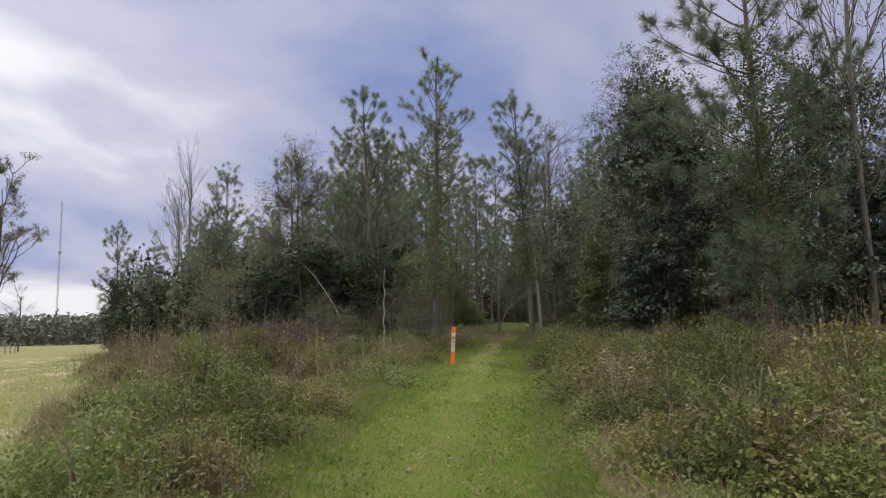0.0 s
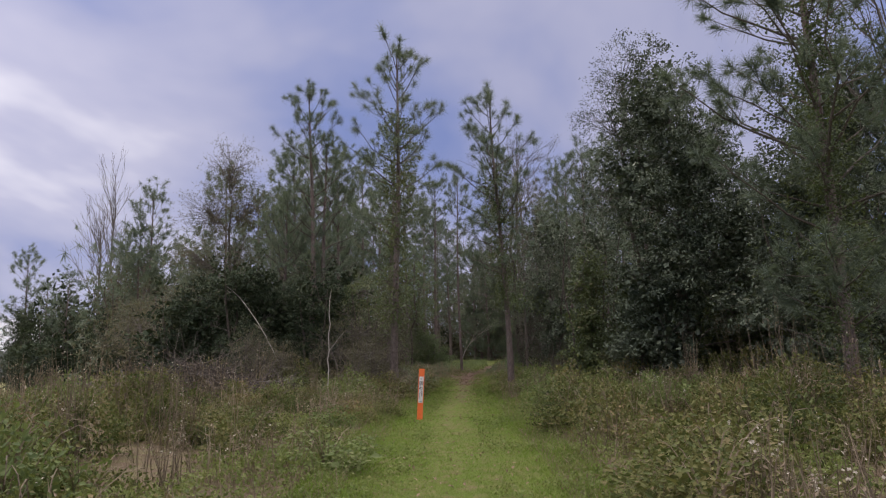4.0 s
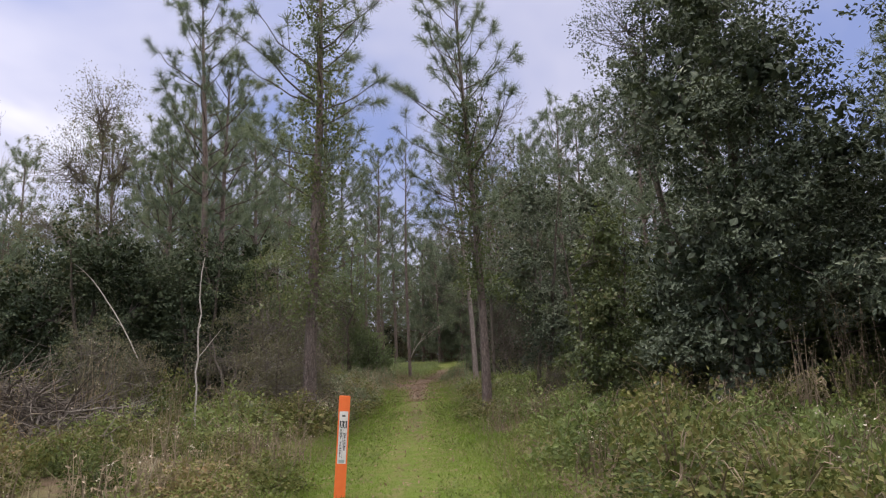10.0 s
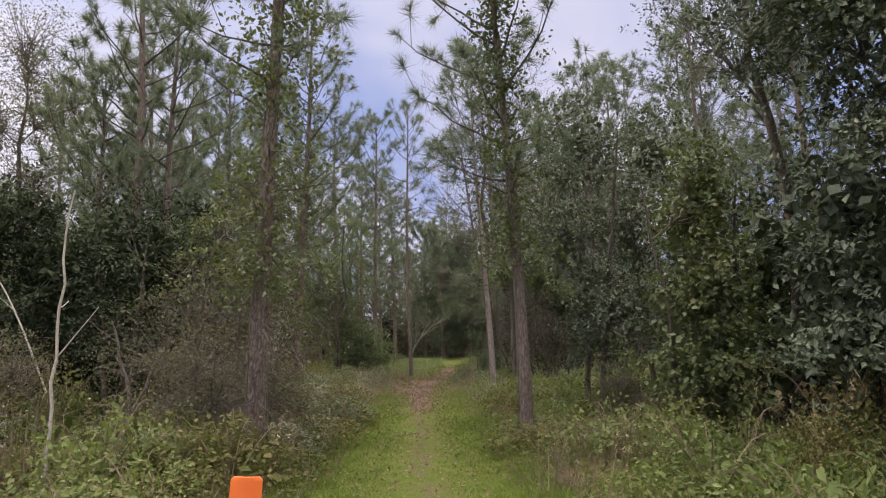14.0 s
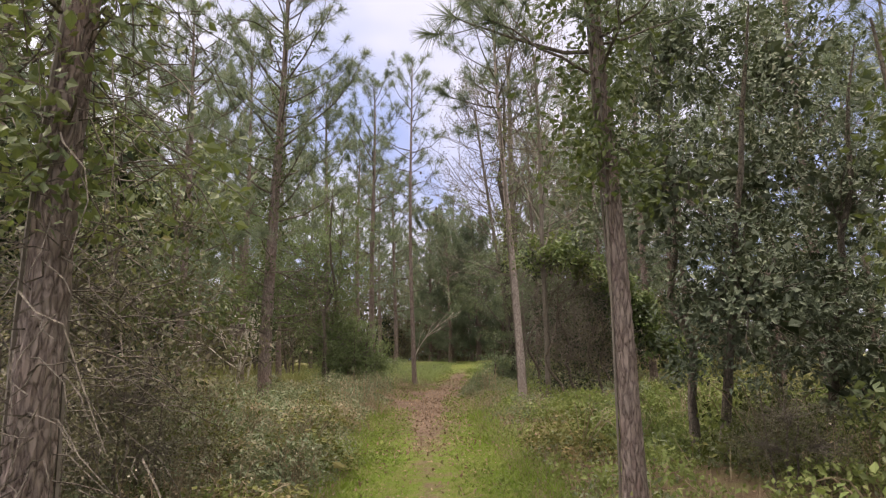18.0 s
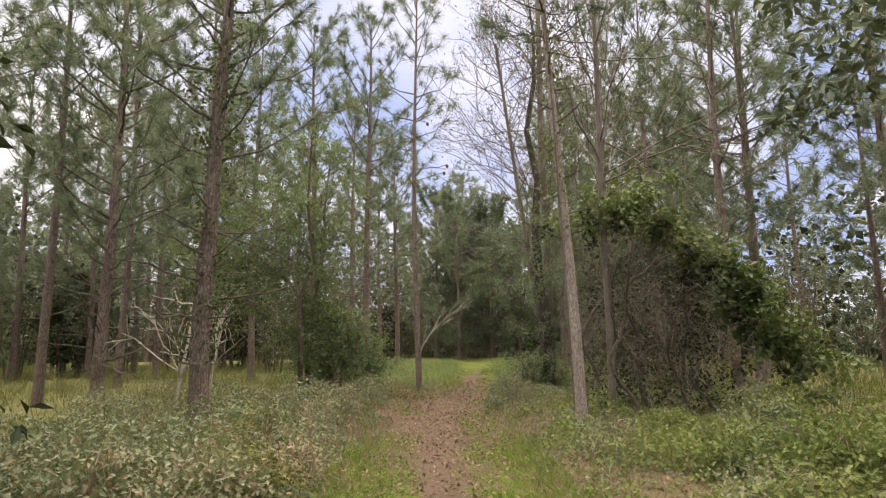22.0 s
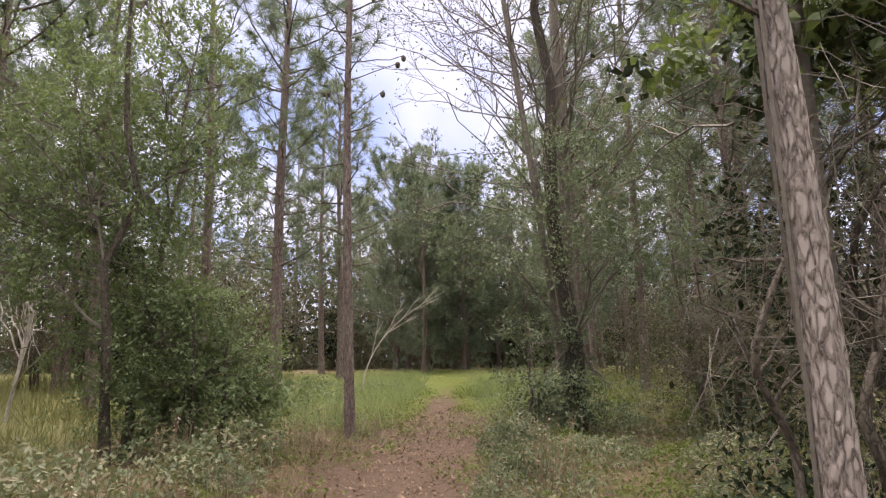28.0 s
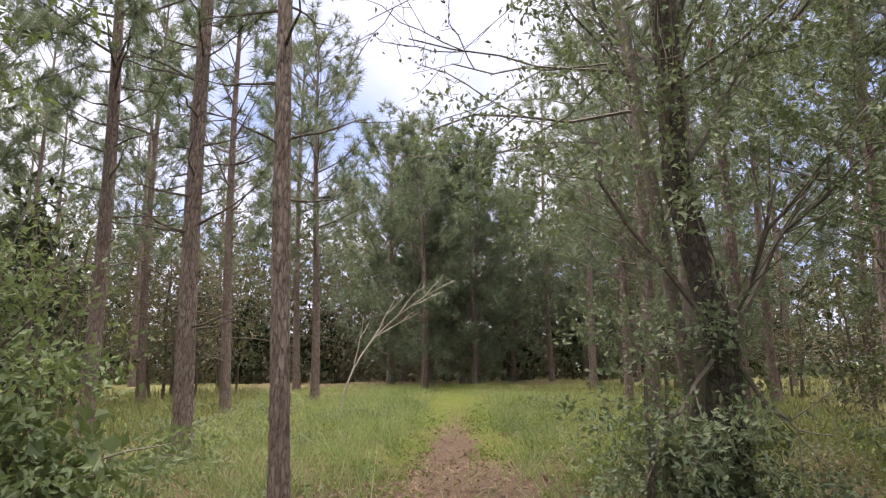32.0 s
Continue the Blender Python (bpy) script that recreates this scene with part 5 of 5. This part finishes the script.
    # undergrowth within the wood
    for x, y, size, kind in ((1.7, 30.6, 0.9, 3), (2.3, 29.5, 0.9, 1), (3.3, 28.7, 1.0, 1), (2.9, 31.2, 1.0, 1), (2.2, 32.4, 1.0, 1), (1.15, 33.2, 0.6, 3), (3.6, 30.2, 1.2, 1), (4.6, 32.8, 1.3, 1), (3.4, 33.9, 1.0, 0), (2.6, 34.6, 0.8, 1), (5.6, 31.0, 1.3, 1), (0.75, 38.6, 0.55, 2), (1.1, 39.6, 0.7, 3), (1.4, 41.0, 0.8, 2),
                             (-2.3, 28.0, 0.9, 2), (-3.0, 29.4, 1.0, 3), (-2.5, 31.0, 0.9, 0), (-3.6, 32.4, 1.1, 2), (-2.6, 33.4, 0.8, 4), (-4.6, 34.0, 1.0, 0), (-2.2, 35.4, 0.7, 2), (-3.2, 37.4, 0.8, 3), (-5.4, 35.6, 1.0, 2), (-1.9, 29.6, 0.6, 2), (-6.4, 33.0, 1.1, 3), (-2.0, 37.8, 0.6, 2), (-1.7, 39.4, 0.5, 2)):
        src = GREENS[1] if kind == 1 else BRAMBLES[3] if kind == 4 else UNDERBRUSH[kind % 2]
        scatter(src, x, y, rng.uniform(0, 360), size)
    for k in range(34):
        x, y = rng.uniform(-5.6, -1.95), rng.uniform(25.5, 35.5)
        scatter(UNDERBRUSH[k % 2] if k % 4 else BRAMBLES[0], x, y, rng.uniform(0, 360), rng.uniform(0.6, 1.1), 0.0, 0.8)
    for k in range(20):
        x, y = rng.uniform(0.75, 5.2), rng.uniform(27.5, 34.5)
        if x < 1.2 and y > 31:
            continue
        scatter(GREENS[1] if x > 1.6 and rng.random() < 0.6 else UNDERBRUSH[k % 2], x, y, rng.uniform(0, 360), rng.uniform(0.6, 1.1), 0.0, 0.8)
    for k in range(26):
        y = rng.uniform(27, 45)
        side = -1 if rng.random() < 0.55 else 1
        x = np.interp(y, TRAIL_Y, TRAIL_X) + side * (np.interp(y, TRAIL_Y, TRAIL_W) + 0.2 + rng.exponential(1.2))
        if -7 < x < 6:
            scatter(WEEDS[rng.integers(0, 2)], float(x), y, rng.uniform(0, 360), rng.uniform(0.5, 0.9))


plant_beds()


def brush_pile():
    rng = np.random.default_rng(111)
    t = thing("brush_pile", spot(-8.2, 24.0), "heap of cut grey-brown brush and twigs", "brush pile")
    s = Soup()
    for k in range(1500):
        b = np.array([np.clip(rng.normal(0, 1.7), -3.2, 2.6), rng.normal(0, 0.7), 0.0])
        b[2] = rng.uniform(0, 1) * 1.05 * math.exp(-((b[0] + 0.4) / 2.0) ** 2) + 0.05
        tube(s, bend(b, unit(rng.normal(0, 1, 3) * [1, 1, 0.5]), rng.uniform(0.4, 1.6), -0.05, 0.04, rng, 4), [0.012, 0.01, 0.007, 0.004], 3)
    tagged(part("brushwood", s, DARK_BARK, t), kind="stuff")
    for k in range(22):
        s = Soup()
        b = np.array([rng.uniform(-3, 2.2), rng.normal(0, 0.6), rng.uniform(0.1, 0.7)])
        way = unit(rng.normal(0, 1, 3) * [1, 1, 0.35])
        L = rng.uniform(0.9, 1.8)
        p = bend(b, way, L, 0.05, 0.04, rng, 7)
        tube(s, p, np.linspace(rng.uniform(0.018, 0.03), 0.006, 7), 6)
        for w in range(4):
            tube(s, bend(p[rng.integers(2, 6)], unit(way + rng.normal(0, 0.6, 3)), rng.uniform(0.3, 0.7), 0.05, 0.04, rng, 4), [0.009, 0.007, 0.005, 0.003], 4)
        part("cut_branch", s, TWIG, t)


brush_pile()


# ---- grass, litter, far woods ----
def blades(soup, rng, x, y, height, width, loose=0.4):
    n = len(x)
    b = np.stack([x, y, land(x, y) - 0.01], 1)
    a = rng.uniform(0, 6.3, n)
    side = np.stack([np.cos(a), np.sin(a), 0 * a], 1) * (width * rng.uniform(0.6, 1.3, n))[:, None]
    lean = rng.normal(0, loose, (n, 3)) * [1, 1, 0]
    hh = (height * rng.uniform(0.5, 1.25, n))[:, None]
    tip = b + (lean + [0, 0, 1]) * hh
    soup.add(np.stack([b - side, b + side, tip], 1).reshape(-1, 3), np.arange(3 * n).reshape(-1, 3))


def build_grass():
    rng = np.random.default_rng(121)
    s = Soup()
    n = 150000
    y = 1.5 + 36 * rng.uniform(0, 1, n) ** 1.15
    o = rng.uniform(-1.3, 1.3, n)
    x = np.interp(y, TRAIL_Y, TRAIL_X) + o * np.interp(y, TRAIL_Y, TRAIL_W)
    bald = np.exp(-(o / (0.2 + 0.16 * smooth01(y, 8, 24))) ** 2) * (0.4 + 0.58 * smooth01(y, 8, 24)) + 0.9 * smooth01(y, 33.5, 37)
    keep = rng.random(n) > bald
    x, y, o = x[keep], y[keep], np.abs(o[keep])
    blades(s, rng, x, y, 0.04 + 0.06 * smooth01(o, 0.5, 1.2), 0.006, 0.8)
    tagged(new("trail_grass", s.mesh("trail_grass", GRASS)), "short bright green grass of the mown trail", "grass", kind="stuff")
    s = Soup()
    n = 60000
    r, a = np.sqrt(rng.uniform(0, 1, n)), rng.uniform(0, 6.3, n)
    x, y = 1.2 + 8.5 * r * np.cos(a), 51.5 + 8.5 * r * np.sin(a)
    o = off_trail(x, y)
    keep = ((o > 0.5) | (rng.random(n) > 0.45)) & (np.sin(x * 2.3 + y) * np.sin(y * 1.9 - 0.6 * x) + rng.normal(0, 0.5, n) > -0.6)
    x, y, o = x[keep], y[keep], o[keep]
    blades(s, rng, x, y, (0.06 + 0.11 * smooth01(o, 0.8, 2.2)) * (0.75 + 0.4 * np.sin(x * 1.1) * np.sin(y * 0.9)), 0.008, 0.9)
    tagged(new("clearing_grass", s.mesh("clearing_grass", TALL_GRASS)), "knee-high green grass in the clearing", "grass", kind="stuff")
    s = Soup()
    n = 170
    y = rng.uniform(43.5, 55, n)
    x = np.interp(y, TRAIL_Y, TRAIL_X) + np.where(rng.random(n) < 0.6, -1, 1) * (0.75 + rng.exponential(1.1, n))
    h = np.repeat(rng.uniform(0.2, 0.6, n), 26)
    x, y = np.repeat(x, 26) + rng.normal(0, 0.09, n * 26), np.repeat(y, 26) + rng.normal(0, 0.09, n * 26)
    blades(s, rng, x, y, h, 0.006, 0.6)
    tagged(new("grass_tufts", s.mesh("grass_tufts", TALL_GRASS)), "tall pale tufts of grass beside the path", "grass", kind="stuff")
    s = Soup()
    n = 60000
    x, y = rng.uniform(-22, -3.2, n), rng.uniform(31, 58, n)
    m = rng.random(n) < 0.35
    x = np.where(m, rng.uniform(4.5, 18, n), x)
    y = np.where(m, rng.uniform(36, 58, n), y)
    keep = np.sin(x * 0.9 + 0.4 * y) * np.sin(y * 0.7 - 0.3 * x) + rng.normal(0, 0.3, n) > -0.25
    x, y = x[keep], y[keep]
    blades(s, rng, x, y, 0.38 + 0.1 * np.sin(x * 1.7) * np.sin(y * 1.3), 0.009)
    tagged(new("woodland_grass", s.mesh("woodland_grass", WOODLAND_GRASS)), "yellow-green grass under the pines", "grass", kind="stuff")
    s = Soup()
    n = 30000
    y = rng.uniform(3, 50, n)
    x = np.interp(y, TRAIL_Y, TRAIL_X) + rng.normal(0, 1, n) * (0.9 + 1.2 * smooth01(y, 20, 30))
    keep = rng.random(n) < 0.12 + 0.88 * smooth01(y, 20, 31)
    x, y = x[keep], y[keep]
    c = np.stack([x, y, land(x, y) + 0.012], 1)
    leaves(s, rng, c, np.zeros_like(c), 0.055, 0.55, 1.5, 0.6)
    n = 5000
    y = rng.uniform(30, 46.5, n)
    x = np.interp(y, TRAIL_Y, TRAIL_X) + rng.normal(0, 1.0, n)
    c = np.stack([x, y, land(x, y) + 0.014], 1)
    leaves(s, rng, c, np.zeros_like(c), 0.06, 0.55, 1.5, 0.6)
    tagged(new("leaf_litter", s.mesh("leaf_litter", LITTER)), "fallen brown leaves and straw on the path", "leaf litter", kind="stuff")
    s = Soup()
    n = 5200
    y = rng.uniform(3.5, 52, n)
    x = np.interp(y, TRAIL_Y, TRAIL_X) + rng.normal(0, 1.7, n)
    keep = (off_trail(x, y) > 0.35) & (np.sin(x * 2.1 + 0.6 * y) * np.sin(y * 1.3) > -0.2)
    x, y = np.repeat(x[keep], 9), np.repeat(y[keep], 9)
    c = np.stack([x + rng.normal(0, 0.07, len(x)), y + rng.normal(0, 0.07, len(x)), land(x, y) + rng.uniform(0.01, 0.13, len(x))], 1)
    leaves(s, rng, c, rng.normal(0, 1, c.shape), 0.05, 0.55, 0.8)
    tagged(new("ground_weeds", s.mesh("ground_weeds", WEED)), "low green weeds among the litter beside the path", "weeds", kind="stuff")
    # low leafy cover in uneven mounds beside the path
    def carpet(name, mat, label, n, x0, x1, y0, y1, leaf, top, least, shift, clear):
        c = Soup()
        x, y = rng.uniform(x0, x1, n), rng.uniform(y0, y1, n)
        w = np.sin(x * 1.9 + shift + 0.5 * y) * np.sin(y * 1.5 - 0.4 * x + shift) + 0.5 * np.sin(x * 4.1 - 2.3 * y + shift)
        o = off_trail(x, y)
        keep = (o > clear) & (w + rng.normal(0, 0.25, n) > least)
        x, y, w, o = np.repeat(x[keep], 6), np.repeat(y[keep], 6), np.repeat(w[keep], 6), np.repeat(o[keep], 6)
        x, y = x + rng.normal(0, 0.06, len(x)), y + rng.normal(0, 0.06, len(x))
        hgt = top * np.clip(0.35 + 0.5 * w, 0.12, 1) * smooth01(o, clear - 0.1, clear + 0.8)
        z = land(x, y) + 0.01 + hgt * rng.uniform(0, 1, len(x)) ** 0.5
        p = np.stack([x, y, z], 1)
        leaves(c, rng, p, rng.normal(0, 1, p.shape), leaf, 0.55, 0.7)
        tagged(new(name, c.mesh(name, mat)), label, "undergrowth", kind="stuff")

    carpet("undergrowth", UNDERGROWTH, "low mixed grey-green undergrowth under the pines", 12000, -6.5, -1.4, 23, 41, 0.065, 0.6, -0.2, 0.3, 1.15)
    carpet("undergrowth", LUSH, "bright green low leafy cover beside the path", 6000, 0.4, 6.5, 25, 37, 0.065, 0.5, -0.1, 1.7, 1.25)
    carpet("undergrowth", UNDERGROWTH, "low mixed brown-green cover beside the path", 4500, 0.2, 6.0, 24, 42, 0.055, 0.35, -0.4, 2.9, 1.1)
    carpet("undergrowth", UNDERGROWTH, "low grey-green weeds round the ivy-clad tree", 6500, 1.2, 8.0, 38, 46, 0.05, 0.4, -0.3, 3.7, 1.3)
    carpet("undergrowth", WEED, "low green weeds in the open wood", 5000, 1.5, 9.0, 37, 47, 0.05, 0.28, -0.5, 6.1, 1.4)
    carpet("clearing_weeds", LUSH, "bright yellow-green weeds in the clearing", 2600, 1.6, 6.5, 44.5, 52, 0.06, 0.32, 0.25, 0.9, 1.2)
    carpet("clearing_weeds", UNDERGROWTH, "grey-green and brown weeds beside the path", 5000, -4.5, 6.0, 42, 53, 0.05, 0.34, 0.1, 5.3, 0.95)
    carpet("trail_verge_weeds", WEED, "low weeds along the edge of the mown trail", 17000, -4.0, 3.2, 2.5, 25, 0.05, 0.36, -1.2, 4.1, 0.95)
    s = Soup()
    n = 22000
    y = rng.uniform(2.5, 44, n)
    sd = np.where(rng.random(n) < 0.5, -1, 1)
    x = np.interp(y, TRAIL_Y, TRAIL_X) + sd * np.interp(y, TRAIL_Y, TRAIL_W) * (0.92 + np.abs(rng.normal(0, 0.8, n)))
    blades(s, rng, x, y, 0.10 + 0.16 * rng.random(n) ** 2, 0.004)
    tagged(new("verge_straw", s.mesh("verge_straw", DRY)), "dry straw and thin stems along the path's edge", "grass", kind="stuff")
    s = Soup()
    n = 30000
    y = rng.uniform(4, 60, n)
    x = road_edge(y) + 1.1 - np.abs(rng.normal(0, 2.6, n))
    blades(s, rng, x, y, 0.07 + 0.2 * smooth01(x - road_edge(y), -0.6, 0.8), 0.009, 0.6)
    tagged(new("verge_grass", s.mesh("verge_grass", TALL_GRASS)), "thin pale grass on the sandy road's verge", "grass", kind="stuff")
    s = Soup()
    n = 11000
    y = rng.uniform(3, 29, n)
    x = rng.uniform(-16, 13, n)
    keep = np.array([in_left_bed(a, b) or in_right_bed(a, b) for a, b in zip(x, y)])
    x, y = x[keep], y[keep]
    blades(s, rng, x, y, np.full(len(x), 0.4), 0.007)
    tagged(new("meadow_undergrowth", s.mesh("meadow_undergrowth", DRY)), "dry grass blades between the brambles", "grass", kind="stuff")


build_grass()


def far_woods():
    rng = np.random.default_rng(131)
    s = Soup()
    n = 60000
    u = rng.uniform(0, 1, n)
    a = np.where(u < 0.7, radians(-75) + u / 0.7 * radians(52), radians(-23) + (u - 0.7) / 0.3 * radians(98))
    d = 150 + rng.uniform(0, 40, n)
    x, y = np.sin(a) * d - 20, np.cos(a) * d + 10
    top = 6.4 + 0.7 * np.sin(a * 60) * np.sin(a * 23) + rng.normal(0, 0.6, n)
    z = top * rng.uniform(0, 1, n) ** 0.7
    cards(s, rng, np.stack([x, y, land(x, y) + z], 1), 0.85, 0.9)
    tagged(new("far_woods", s.mesh("far_woods", FAR_LEAF)), "distant dark line of woods beyond the fields", "woods", kind="stuff")
    s = Soup()
    n = 4200
    u = rng.uniform(0, 1, n)
    x = np.where(u < 0.4, rng.uniform(-24, 20, n), np.where(u < 0.75, rng.uniform(-24, -16.5, n), rng.uniform(15, 21, n)))
    y = np.where(u < 0.4, rng.uniform(67, 73, n), np.where(u < 0.75, 42 + 28 * rng.uniform(0, 1, n), rng.uniform(32, 70, n)))
    z = rng.uniform(0, 1, n) * (8.6 + 1.8 * np.sin(x * 1.3) * np.sin(y * 1.1))
    way = unit(rng.normal(0, 1, (n, 3)) + [0, 0, 0.3])
    needles(s, rng, np.stack([x, y, land(x, y) + z], 1), way, 16, 0.55, 0.06)
    tagged(new("background_pines", s.mesh("background_pines", NEEDLE)), "grey-green pine boughs closing the wood behind", "woods", kind="stuff")
    s = Soup()
    n = 42000
    u = rng.uniform(0, 1, n)
    x = np.where(u < 0.45, rng.uniform(-34, -20, n), np.where(u < 0.75, rng.uniform(-20, 22, n), rng.uniform(15, 28, n)))
    y = np.where(u < 0.45, 60 + rng.uniform(-4, 10, n), np.where(u < 0.75, 74 + rng.uniform(0, 6, n), rng.uniform(16, 74, n)))
    z = rng.uniform(0, 1, n) ** 1.5 * (7.5 + 2.5 * np.sin(x * 0.9) * np.sin(y * 0.7))
    leaves(s, rng, np.stack([x, y, land(x, y) + z], 1), np.zeros((n, 3)), 0.42, 0.75, 0.3, 1.0)
    tagged(new("background_thicket", s.mesh("background_thicket", EVERGREEN)), "dark thicket closing the wood behind", "thicket", kind="stuff")
    s = Soup()
    n = 90000
    x = rng.uniform(-26, 22, n)
    y = 67 + 0.12 * np.abs(x) + rng.uniform(-2.5, 3.5, n)
    z = rng.uniform(0, 1, n) ** 1.3 * (7.0 + 2.2 * np.sin(x * 1.1) * np.sin(y * 0.9 + x))
    leaves(s, rng, np.stack([x, y, land(x, y) + z], 1), np.zeros((n, 3)), 0.2, 0.42, 0.3, 1.0)
    tagged(new("background_brush", s.mesh("background_brush", SPARSE)), "grey-brown brush closing the open wood behind", "thicket", kind="stuff")


far_woods()


# ---- trail marker ----
def trail_marker():
    orange = plain_material("orange_fibreglass", (0.78, 0.15, 0.03), (0.86, 0.19, 0.045), 14.0, 0.5, 0.001)
    white = plain_material("weathered_white_decal", (0.60, 0.58, 0.55), (0.74, 0.72, 0.70), 18.0, 0.5, 0.0005)
    black = plain_material("black_print", (0.02, 0.02, 0.02), (0.04, 0.04, 0.04), 20.0, 0.5, 0.0005)
    x, y = -1.68, 18.8
    post = thing("trail_marker_post", spot(x, y), "orange flat trail marker post with a white decal", "sign post")
    post.matrix_basis = pose(x, y, land_z(x, y), 2.0, 3.5, 4.0)
    w, h, d = 0.12, 1.62 - land_z(x, y), 0.012
    bm = bmesh.new()
    rows = []
    for z in (-0.2, h - 0.012, h):
        k = w / 2 if z < h - 0.001 else w / 2 - 0.012
        rows.append([bm.verts.new((sx * k * q, 0.010 * q * q + sy * d / 2, z)) for sy, qs in ((-1, (-1, -0.5, 0, 0.5, 1)), (1, (1, 0.5, 0, -0.5, -1))) for q, sx in ((q, 1) for q in qs)])
    n = len(rows[0])
    for a, b in zip(rows, rows[1:]):
        for i in range(n):
            bm.faces.new((a[i], a[(i + 1) % n], b[(i + 1) % n], b[i]))
    bm.faces.new(rows[-1])
    part("post_blade", bm, orange, post)

    def plate(name, x0, x1, z0, z1, mat, lift, parent, label=""):
        b = bmesh.new()
        bmesh.ops.create_cube(b, size=1)
        bmesh.ops.scale(b, vec=(x1 - x0, 0.0012, z1 - z0), verts=b.verts)
        bmesh.ops.translate(b, vec=((x0 + x1) / 2, -d / 2 - lift, (z0 + z1) / 2), verts=b.verts)
        return part(name, b, mat, parent, label)

    decal = plate("decal", -0.045, 0.045, 0.350, 0.890, white, 0.0007, post, "white weathered trail decal")
    plate("emblem", -0.018, 0.018, 0.835, 0.850, black, 0.0022, decal)
    plate("pictogram", -0.038, 0.038, 0.715, 0.790, black, 0.0022, decal, "black square with two white walkers")
    for k in (-0.017, 0.017):
        bm = bmesh.new()
        for pts in (((-0.004, 0.780), (0.004, 0.780), (0.005, 0.788), (-0.005, 0.788)), ((-0.009, 0.748), (0.006, 0.748), (0.009, 0.777), (-0.005, 0.777)), ((-0.014, 0.716), (-0.007, 0.716), (0.000, 0.747), (-0.008, 0.747)), ((0.006, 0.716), (0.012, 0.716), (0.006, 0.747), (0.000, 0.747))):
            bm.faces.new([bm.verts.new((k + px, -d / 2 - 0.0042, pz)) for px, pz in pts])
        part("walker_figure", bm, white, decal)
    plate("divider", -0.001, 0.001, 0.400, 0.705, black, 0.0022, decal)
    plate("lower_badge", -0.03, 0.03, 0.360, 0.390, plain_material("grey_print", (0.25, 0.360, 0.3), (0.4, 0.42, 0.45)), 0.0022, decal)
    for text, tx, tz in (("FOOT TRAVEL", -0.021, 0.682), ("WELCOME", 0.021, 0.645)):
        for i, ch in enumerate(text):
            if ch == " ":
                continue
            cu = bpy.data.curves.new("letter", "FONT")
            cu.body, cu.size, cu.align_x, cu.extrude, cu.offset = ch, 0.032, "CENTER", 0.0004, 0.0012
            tmp = bpy.data.objects.new("letter", cu)
            me = bpy.data.meshes.new_from_object(tmp)
            bpy.data.objects.remove(tmp)
            me.materials.clear()
            me.materials.append(black)
            ob = part("letter", me, black, decal)
            ob.matrix_basis = pose(tx, -d / 2 - 0.0026, tz - 0.0262 * i, 90, 0, 0)
    return post


trail_marker()


# ---- mast and fence in the distance ----
def mast():
    steel = plain_material("galvanised_steel", (0.30, 0.30, 0.31), (0.42, 0.42, 0.43), 3.0, 0.5, 0.001, 0.6)
    t = thing("radio_mast", (-196, 268, 0), "slender grey lattice radio mast beyond the woods", "mast")
    H = 62.0
    for k in range(3):
        s = Soup()
        a = k * 2.094
        tube(s, [(0.32 * math.cos(a), 0.32 * math.sin(a), 0), (0.32 * math.cos(a), 0.32 * math.sin(a), H)], 0.055, 6)
        part("leg", s, steel, t)
    s = Soup()
    for i in range(40):
        for k in range(3):
            a, b = k * 2.094, (k + 1) * 2.094
            z = i * H / 40
            tube(s, [(0.32 * math.cos(a), 0.32 * math.sin(a), z), (0.32 * math.cos(b), 0.32 * math.sin(b), z + H / 40)], 0.04, 4)
    part("bracing", s, steel, t)
    s = Soup()
    tube(s, [(0, 0, H * 0.62), (0, 0, H * 0.62 + 0.9)], 0.75, 8)
    part("antenna_box", s, steel, t)


mast()


def fence():
    wood = plain_material("weathered_post_wood", (0.16, 0.13, 0.11), (0.30, 0.26, 0.22), 12.0)
    wire = plain_material("fence_wire", (0.2, 0.2, 0.2), (0.3, 0.3, 0.3), 10.0, 0.5, 0.0005, 0.8)
    f = thing("wire_fence", spot(-40, 42), "old wire fence of weathered wooden posts", "fence")
    at = [(-1.5 * i * 1.0, 2.6 * i, 0) for i in range(12)]
    for x, y, z in at:
        s = Soup()
        tube(s, [(x, y, -0.3), (x + 0.02, y, 0.6), (x, y, 1.25), (x, y, 1.27)], [0.06, 0.058, 0.055, 0.02], 7)
        part("post", s, wood, f)
    for h in (0.45, 0.8, 1.12):
        s = Soup()
        tube(s, [(x, y, h - 0.01 * (i % 2)) for i, (x, y, z) in enumerate(at)], 0.006, 4)
        part("wire", s, wire, f)


fence()
